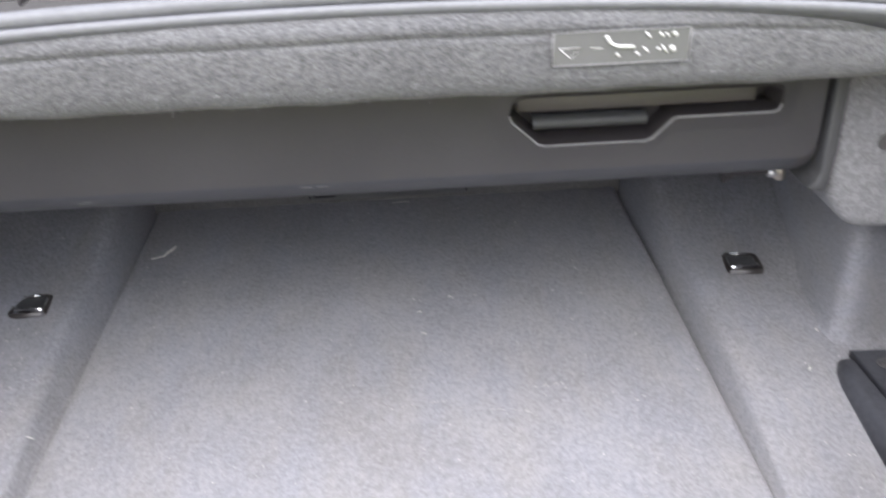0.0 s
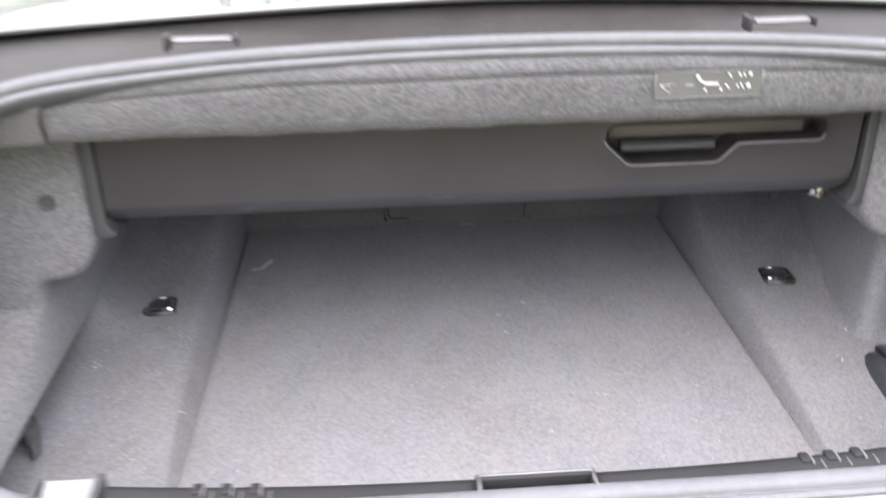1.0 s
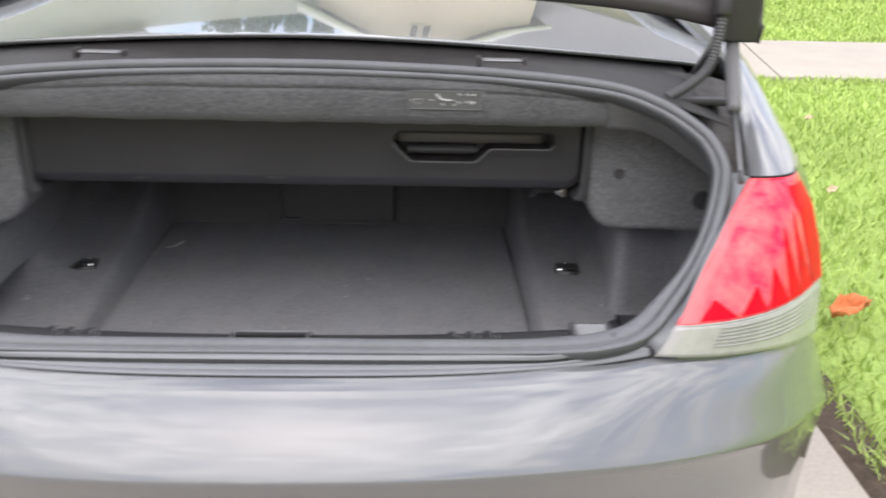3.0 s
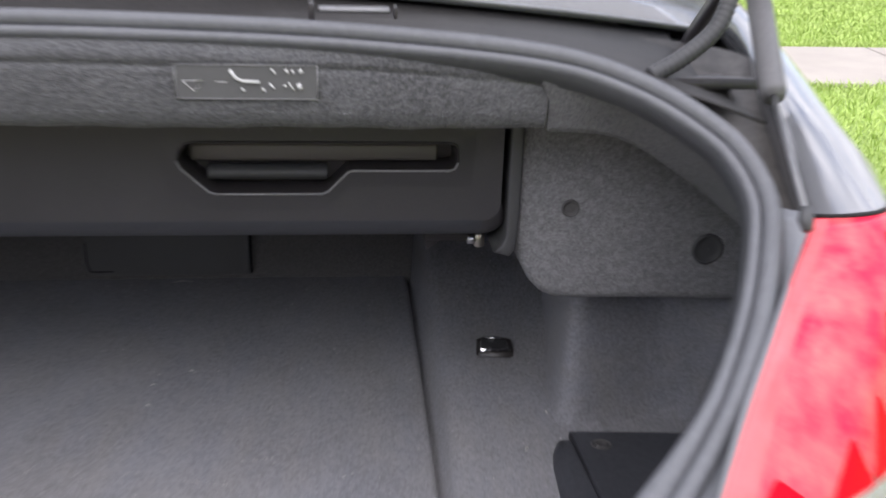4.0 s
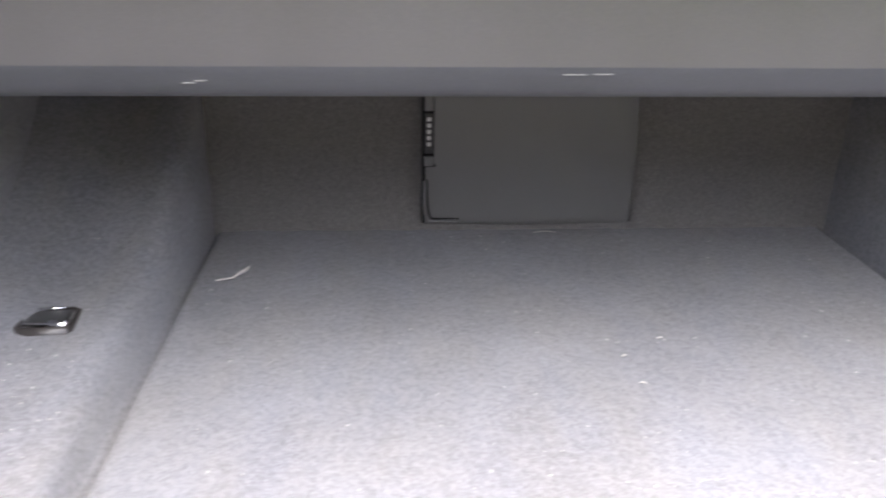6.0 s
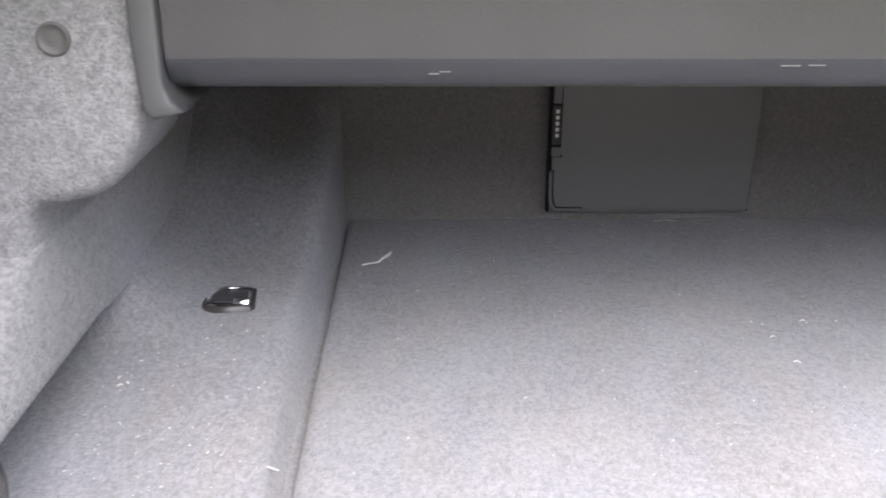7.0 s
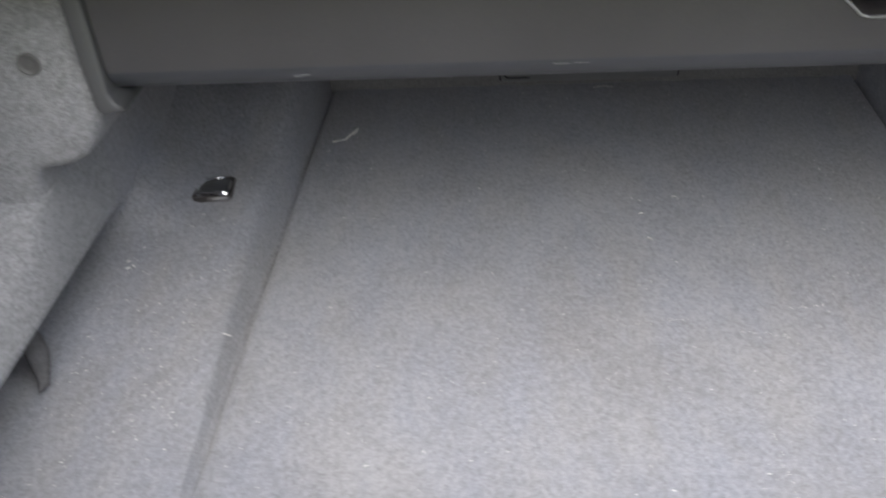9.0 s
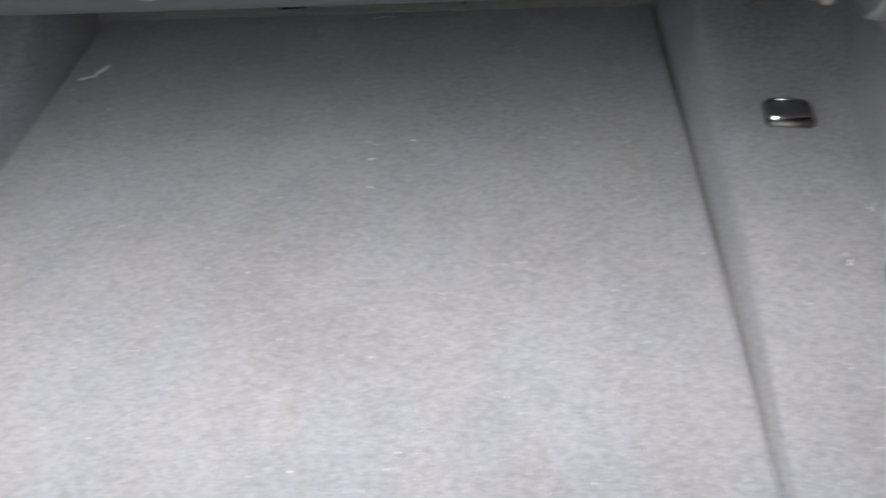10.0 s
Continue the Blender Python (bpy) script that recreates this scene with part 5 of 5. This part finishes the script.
trim_cap((0.675, 0.4438, 0.757), 0.0172, "large round dark grey plastic cap")


# ---- notice on the valance ----
def notice():
    nt = thing("notice", (0.216, 0.337, 0.95), "clear-edged grey sticker with white loading symbols", "sticker")
    x0, x1, z0, z1 = 0.158, 0.274, 0.9355, 0.9635
    def at(x, z, d=0.0):
        return Vector((x, 0.3385 + 0.0008 * (z - z0) / (z1 - z0) - d, z))
    part("film", prism([at(x0, z0), at(x1, z0), at(x1, z1), at(x0, z1)], (0, 0.001, 0)), FILM, nt, "grey film", smooth=False)
    for a, b in (((x0, z0), (x1, z0)), ((x1, z0), (x1, z1)), ((x1, z1), (x0, z1)), ((x0, z1), (x0, z0))):
        part("border", tube([at(*a, 0.0006), at(*b, 0.0006)], 0.0005, 6), RIM_EDGE, nt)
    def bar(pts, r=0.0011):
        part("symbol", tube([at(x0 + px * 0.116, z0 + pz * 0.028, 0.0008) for px, pz in pts], r, 6), PRINT, nt)
    bar([(0.385, 0.85), (0.42, 0.62), (0.47, 0.52), (0.59, 0.50)], 0.0016)
    bar([(0.28, 0.50), (0.36, 0.50)], 0.0004)
    bar([(0.05, 0.52), (0.20, 0.54), (0.13, 0.22), (0.05, 0.52)], 0.0004)
    for pa, pb, r in (((0.675, 0.90), (0.705, 0.74), 0.0010), ((0.66, 0.46), (0.695, 0.30), 0.0010), ((0.775, 0.88), (0.795, 0.76), 0.0012), ((0.82, 0.86), (0.835, 0.76), 0.0010), ((0.875, 0.87), (0.89, 0.78), 0.0018),
                      ((0.465, 0.32), (0.48, 0.22), 0.0013), ((0.61, 0.32), (0.625, 0.22), 0.0013), ((0.765, 0.42), (0.775, 0.36), 0.0013), ((0.795, 0.50), (0.835, 0.25), 0.0008), ((0.865, 0.46), (0.88, 0.30), 0.0021)):
        bar((pa, pb), r)


notice()


# ---- sill trim, latch and grips along the tail ----
def sill_bend(x):
    """How far the sill strip curves forward at x."""
    return 0.014 * (abs(x) / 0.375) ** 2.5


def sill_trim():
    tr = thing("sill_trim", (0.0, 0.035, 0.70), "black plastic sill strip inside the boot opening", "sill trim", kind="structure")
    rows = []
    stretch_ = [-0.375 + 0.75 * k / 48 for k in range(49)]
    for x in sorted([x for x in stretch_ if not -0.068 < x < 0.038] + [-0.0635, -0.063, 0.033, 0.0335]):
        dip = 0.018 if -0.0632 < x < 0.0332 else 0.0
        by, bz = sill_bend(x), 0.3 * sill_bend(x)
        rows.append([(x, -0.010 + by, 0.690), (x, -0.0095 + by, 0.7045 - dip + bz), (x, -0.006 + by, 0.7085 - dip + bz), (x, 0.010 + by, 0.7105 - dip + bz), (x, 0.016 + by, 0.7095 + bz), (x, 0.020 + by, 0.703 + bz), (x, 0.025 + by, 0.66)])
    part("strip", loft(rows), SILL_BLACK, tr, "black strip")
    for x in (-0.298, -0.274, -0.250, 0.220, 0.243, 0.267):
        part("clip", box((x - 0.005, 0.006, 0.704), (x + 0.004, 0.019, 0.7125), 0.002, m=Matrix.Translation((0, sill_bend(x), 0.3 * sill_bend(x)))), SILL_BLACK, tr)
    # pale slivers painted as edge highlights on and beside the clips
    for x in (-0.298, -0.274, -0.250, 0.220, 0.243, 0.267):
        part("clip_edge", box((x + 0.0042, 0.004, 0.706), (x + 0.0052, 0.018, 0.7124), 0.0004, m=Matrix.Translation((0, sill_bend(x), 0.3 * sill_bend(x)))), RIM_EDGE, tr)
        part("clip_edge", box((x + 0.0122, -0.002, 0.704), (x + 0.0129, 0.009, 0.7113), 0.0003, m=Matrix.Translation((0, sill_bend(x), 0.3 * sill_bend(x)))), RIM_EDGE, tr)


sill_trim()


def latch():
    lt = thing("boot_latch", (-0.015, 0.01, 0.70), "black latch housing with a steel catch in the sill", "latch")
    x0, x1, y0, y1 = -0.066, 0.036, -0.009, 0.017
    zt = 0.7150
    part("housing", box((x0, y1 - 0.008, 0.68), (x1, y1, zt), 0.002), SILL_BLACK, lt)
    part("housing_end", box((x0, y0, 0.68), (x0 + 0.005, y1 - 0.008, zt), 0.0015), SILL_BLACK, lt)
    part("housing_end", box((x1 - 0.005, y0, 0.68), (x1, y1 - 0.008, zt), 0.0015), SILL_BLACK, lt)
    part("pocket_floor", box((x0, y0, 0.672), (x1, y1, 0.684)), DARK_GAP, lt, smooth=False)
    part("lip", tube([(x0 + 0.002, y0, zt), (x0 + 0.003, y1 - 0.004, zt + 0.0005), (x1 - 0.003, y1 - 0.004, zt + 0.0005), (x1 - 0.002, y0, zt)], 0.0013, 8), LIGHT_GREY, lt)
    part("catch", tube([(-0.022, 0.004, 0.686), (-0.022, 0.004, 0.701), (-0.008, 0.004, 0.701), (-0.008, 0.004, 0.686)], 0.0035, 10), STEEL, lt, "steel catch")
    part("screw", tube([(-0.045, 0.012, 0.684), (-0.045, 0.012, 0.690)], 0.005, 10), STEEL, lt)
    part("screw", tube([(0.018, 0.012, 0.684), (0.018, 0.012, 0.690)], 0.005, 10), STEEL, lt)


latch()


def grip_block(s_):
    gb = thing("rubber_stop", (s_ * 0.405, 0.035, 0.70), "pale grey moulded stop on the sill", "stop", "stops on the sill")
    x = s_ * 0.405
    out = [(x - 0.026, 0.000, 0.704), (x + 0.026, 0.000, 0.704), (x + 0.021, 0.034, 0.7215), (x - 0.021, 0.034, 0.7215)]
    part("pad", prism([Vector(p) for p in out], (0, 0.008, -0.022), 0.003), LIGHT_GREY, gb)
    part("side_cheek", box((x - s_ * 0.024 - 0.003, 0.004, 0.69), (x - s_ * 0.024 + 0.003, 0.040, 0.7215), 0.002), GREY_PLASTIC, gb)
    part("side_cheek", box((x + s_ * 0.027 - 0.002, 0.004, 0.69), (x + s_ * 0.027 + 0.002, 0.040, 0.7195), 0.0015), GREY_PLASTIC, gb)


for side in (-1, 1):
    grip_block(side)


# ---- black storage case in the side hollow ----
def storage_case():
    cs = thing("storage_case", (0.64, 0.30, 0.485), "low black plastic case with a label, lying in the side hollow", "case")
    lid_out = [(0.551, 0.472, 0.5205), (0.690, 0.462, 0.5205), (0.712, 0.440, 0.5205), (0.728, 0.39, 0.5205), (0.735, 0.12, 0.5205), (0.566, 0.12, 0.5205)]
    part("lid", prism(lid_out, (0, 0, -0.010), 0.003), CASE_BLACK, cs, "black lid")
    body_out = [(0.541, 0.468, 0.513), (0.70, 0.460, 0.513), (0.716, 0.432, 0.513), (0.732, 0.38, 0.513), (0.739, 0.115, 0.513), (0.541, 0.115, 0.513), (0.534, 0.16, 0.513), (0.532, 0.43, 0.513), (0.535, 0.452, 0.513)]
    part("body", prism(body_out, (-0.015, 0, -0.030), 0.007), CASE_BLACK, cs, "black case body with a sloping side")
    for r in (0.011, 0.006):
        part("embossed_ring", tube([(0.581 + r * math.cos(2 * math.pi * k / 16), 0.440 + 0.8 * r * math.sin(2 * math.pi * k / 16), 0.5215) for k in range(17)], 0.0012, 6), CAP_GREY, cs)
    lab = part("paper_label", prism([(0.668, 0.412, 0.5222), (0.700, 0.400, 0.5222), (0.706, 0.345, 0.5222), (0.676, 0.345, 0.5222)], (0, 0, -0.001)), WHITE, cs, "white paper label", smooth=False)
    for k in range(3):
        part("print_mark", box((0.684, 0.36 + 0.013 * k, 0.5226), (0.697, 0.366 + 0.013 * k, 0.5230)), BLACK, lab, smooth=False)


storage_case()


def strap():
    st = thing("pull_strap", (-0.57, 0.25, 0.53), "dark grey webbing strap hanging out of the slit below the ledge", "strap")
    pts = smooth_line([(-0.618, 0.396, 0.540), (-0.602, 0.388, 0.535), (-0.590, 0.376, 0.522), (-0.583, 0.362, 0.508), (-0.580, 0.350, 0.500)], 16)
    rows = [[p + Vector((-0.4, -0.7, 0.0)) * q, p + Vector((0.01, 0.06, 0.1)) * q, p + Vector((0.35, 0.7, 0.0)) * q] for p, q in zip(pts, [0.015 - 0.007 * ease(0.5, 1.0, k / 15) for k in range(16)])]
    part("webbing", loft(rows), WEBBING, st, solid=0.0025)


strap()


def green_tab():
    # unidentified green spot, set on the camera's line of sight
    single("green_tag", box((0.670, 0.309, 0.767), (0.678, 0.320, 0.784), 0.003), GREEN, "small bright green piece by the edge trim, placed to fit the camera's view", "tag")


green_tab()


def floor_plug():
    pl = thing("floor_plug", (0.766, 0.440, 0.49), "black plastic plug standing in the side hollow", "plug")
    part("stem", tube([(0.766, 0.440, 0.485), (0.766, 0.440, 0.503)], 0.009, 16), BLACK, pl)
    part("cap", tube([(0.766, 0.440, 0.503), (0.766, 0.440, 0.505), (0.766, 0.440, 0.511), (0.766, 0.440, 0.513)], [0.011, 0.013, 0.013, 0.010], 18), BLACK, pl)


floor_plug()


def lip_scuffs():
    for x0, x1, z in ((-0.079, -0.066, 0.7850), (-0.061, -0.050, 0.7853), (-0.304, -0.297, 0.7790), (-0.297, -0.290, 0.7805)):
        y = flap_y(0.79) + 0.0014 + 0.63 * (0.785 - z)
        single("scuff", box((x0, y, z), (x1, y + 0.002, z + 0.0007)), COVER_GREY, "pale scuff on the roof box lip", "scuff", group="scuffs on the roof box", smooth=False)


lip_scuffs()


# ---- litter on the felt ----
def twig():
    tw = thing("twig", (-0.358, 0.872, 0.482), "broken pale twig lying on the felt", "twig")
    part("stem", tube(smooth_line([(-0.377, 0.866, 0.4825), (-0.365, 0.868, 0.484), (-0.357, 0.870, 0.484)], 8), 0.0010, 6), LINT, tw)
    part("frayed_end", tube(smooth_line([(-0.358, 0.869, 0.484), (-0.353, 0.878, 0.486), (-0.347, 0.887, 0.486), (-0.343, 0.896, 0.488)], 10), [0.0010, 0.0016, 0.0012, 0.0023, 0.0014, 0.0026, 0.0017, 0.0022, 0.0012, 0.0006], 7), LINT, tw)


twig()


def straw(at, length, turn, thick=0.0008):
    bm = tube(smooth_line([(-length / 2, 0, 0.001), (0, 0.06 * length, 0.0022), (length / 2, 0, 0.001)], 6), thick, 5)
    bm.transform(pose(*at, 0, 0, turn))
    single("straw", bm, LINT, "short pale bit of straw on the felt", "straw", group="straws on the felt")


straw((-0.424, 0.435, 0.494), 0.022, -12, 0.0005)
straw((-0.632, 0.40, 0.626), 0.016, 5, 0.0006)
straw((0.500, 0.461, 0.5035), 0.009, 60, 0.0006)
straw((0.537, 0.532, 0.508), 0.006, 100, 0.0006)
straw((-0.556, 0.534, 0.5085), 0.005, 20, 0.0007)
straw((-0.551, 0.538, 0.5088), 0.004, 120, 0.0007)
straw((-0.560, 0.546, 0.5090), 0.004, 70, 0.0006)
straw((0.018, 1.016, 0.482), 0.03, 3, 0.0005)
straw((0.037, 0.667, 0.4825), 0.005, 30, 0.0007)
straw((0.081, 0.703, 0.4825), 0.005, 10, 0.0006)
straw((0.041, 0.614, 0.4825), 0.006, -30, 0.0006)


RUBBED = [((-0.007, 0.462), (0.064, 0.471)), ((0.170, 0.489), (0.213, 0.492)), ((0.116, 0.310), (0.120, 0.225)), ((0.104, 0.452), (0.168, 0.441))]


def lint():
    """Countless pale specks over floor and ledge."""
    rng = random.Random(3)
    bm = bmesh.new()
    def speck(p, ln):
        a = rng.random() * math.pi
        d = Vector((math.cos(a), math.sin(a), 0))
        e = Vector((-d.y, d.x, 0)) * (0.0002 + 0.0003 * rng.random())
        v = [bm.verts.new(c) for c in (p - d * ln - e, p + d * ln - e * 0.6, p + d * ln * 0.9 + e, p - d * ln * 0.8 + e * 1.2, p + Vector((0, 0, 0.0008)))]
        for q in range(4):
            bm.faces.new((v[q], v[(q + 1) % 4], v[4]))
    for k in range(520):
        x, y = rng.uniform(-0.56, 0.56), 0.06 + 0.95 * rng.random() ** 1.3
        z = FLOOR if abs(x) < 0.39 else side_height(y) + 0.0
        if 0.38 < abs(x) < 0.45:
            continue
        speck(Vector((x, y, z + 0.0016)), 0.0004 + 0.0016 * rng.random() ** 3)
    for k in range(150):
        x, y = rng.uniform(-0.575, -0.435), rng.triangular(0.10, 0.66, 0.45)
        speck(Vector((x, y, side_height(y) + 0.0016)), 0.0004 + 0.0012 * rng.random() ** 2)
    # pale rubbed lines where the pile is worn
    for (xa, ya), (xb, yb) in RUBBED:
        for k in range(14):
            u = rng.random()
            speck(Vector((mix(xa, xb, u) + rng.gauss(0, 0.0012), mix(ya, yb, u) + rng.gauss(0, 0.0012), FLOOR + 0.0014)), 0.0003 + 0.0005 * rng.random())
    single("lint", bm, LINT, "scattered pale lint specks on the felt", "lint", "stuff")


lint()
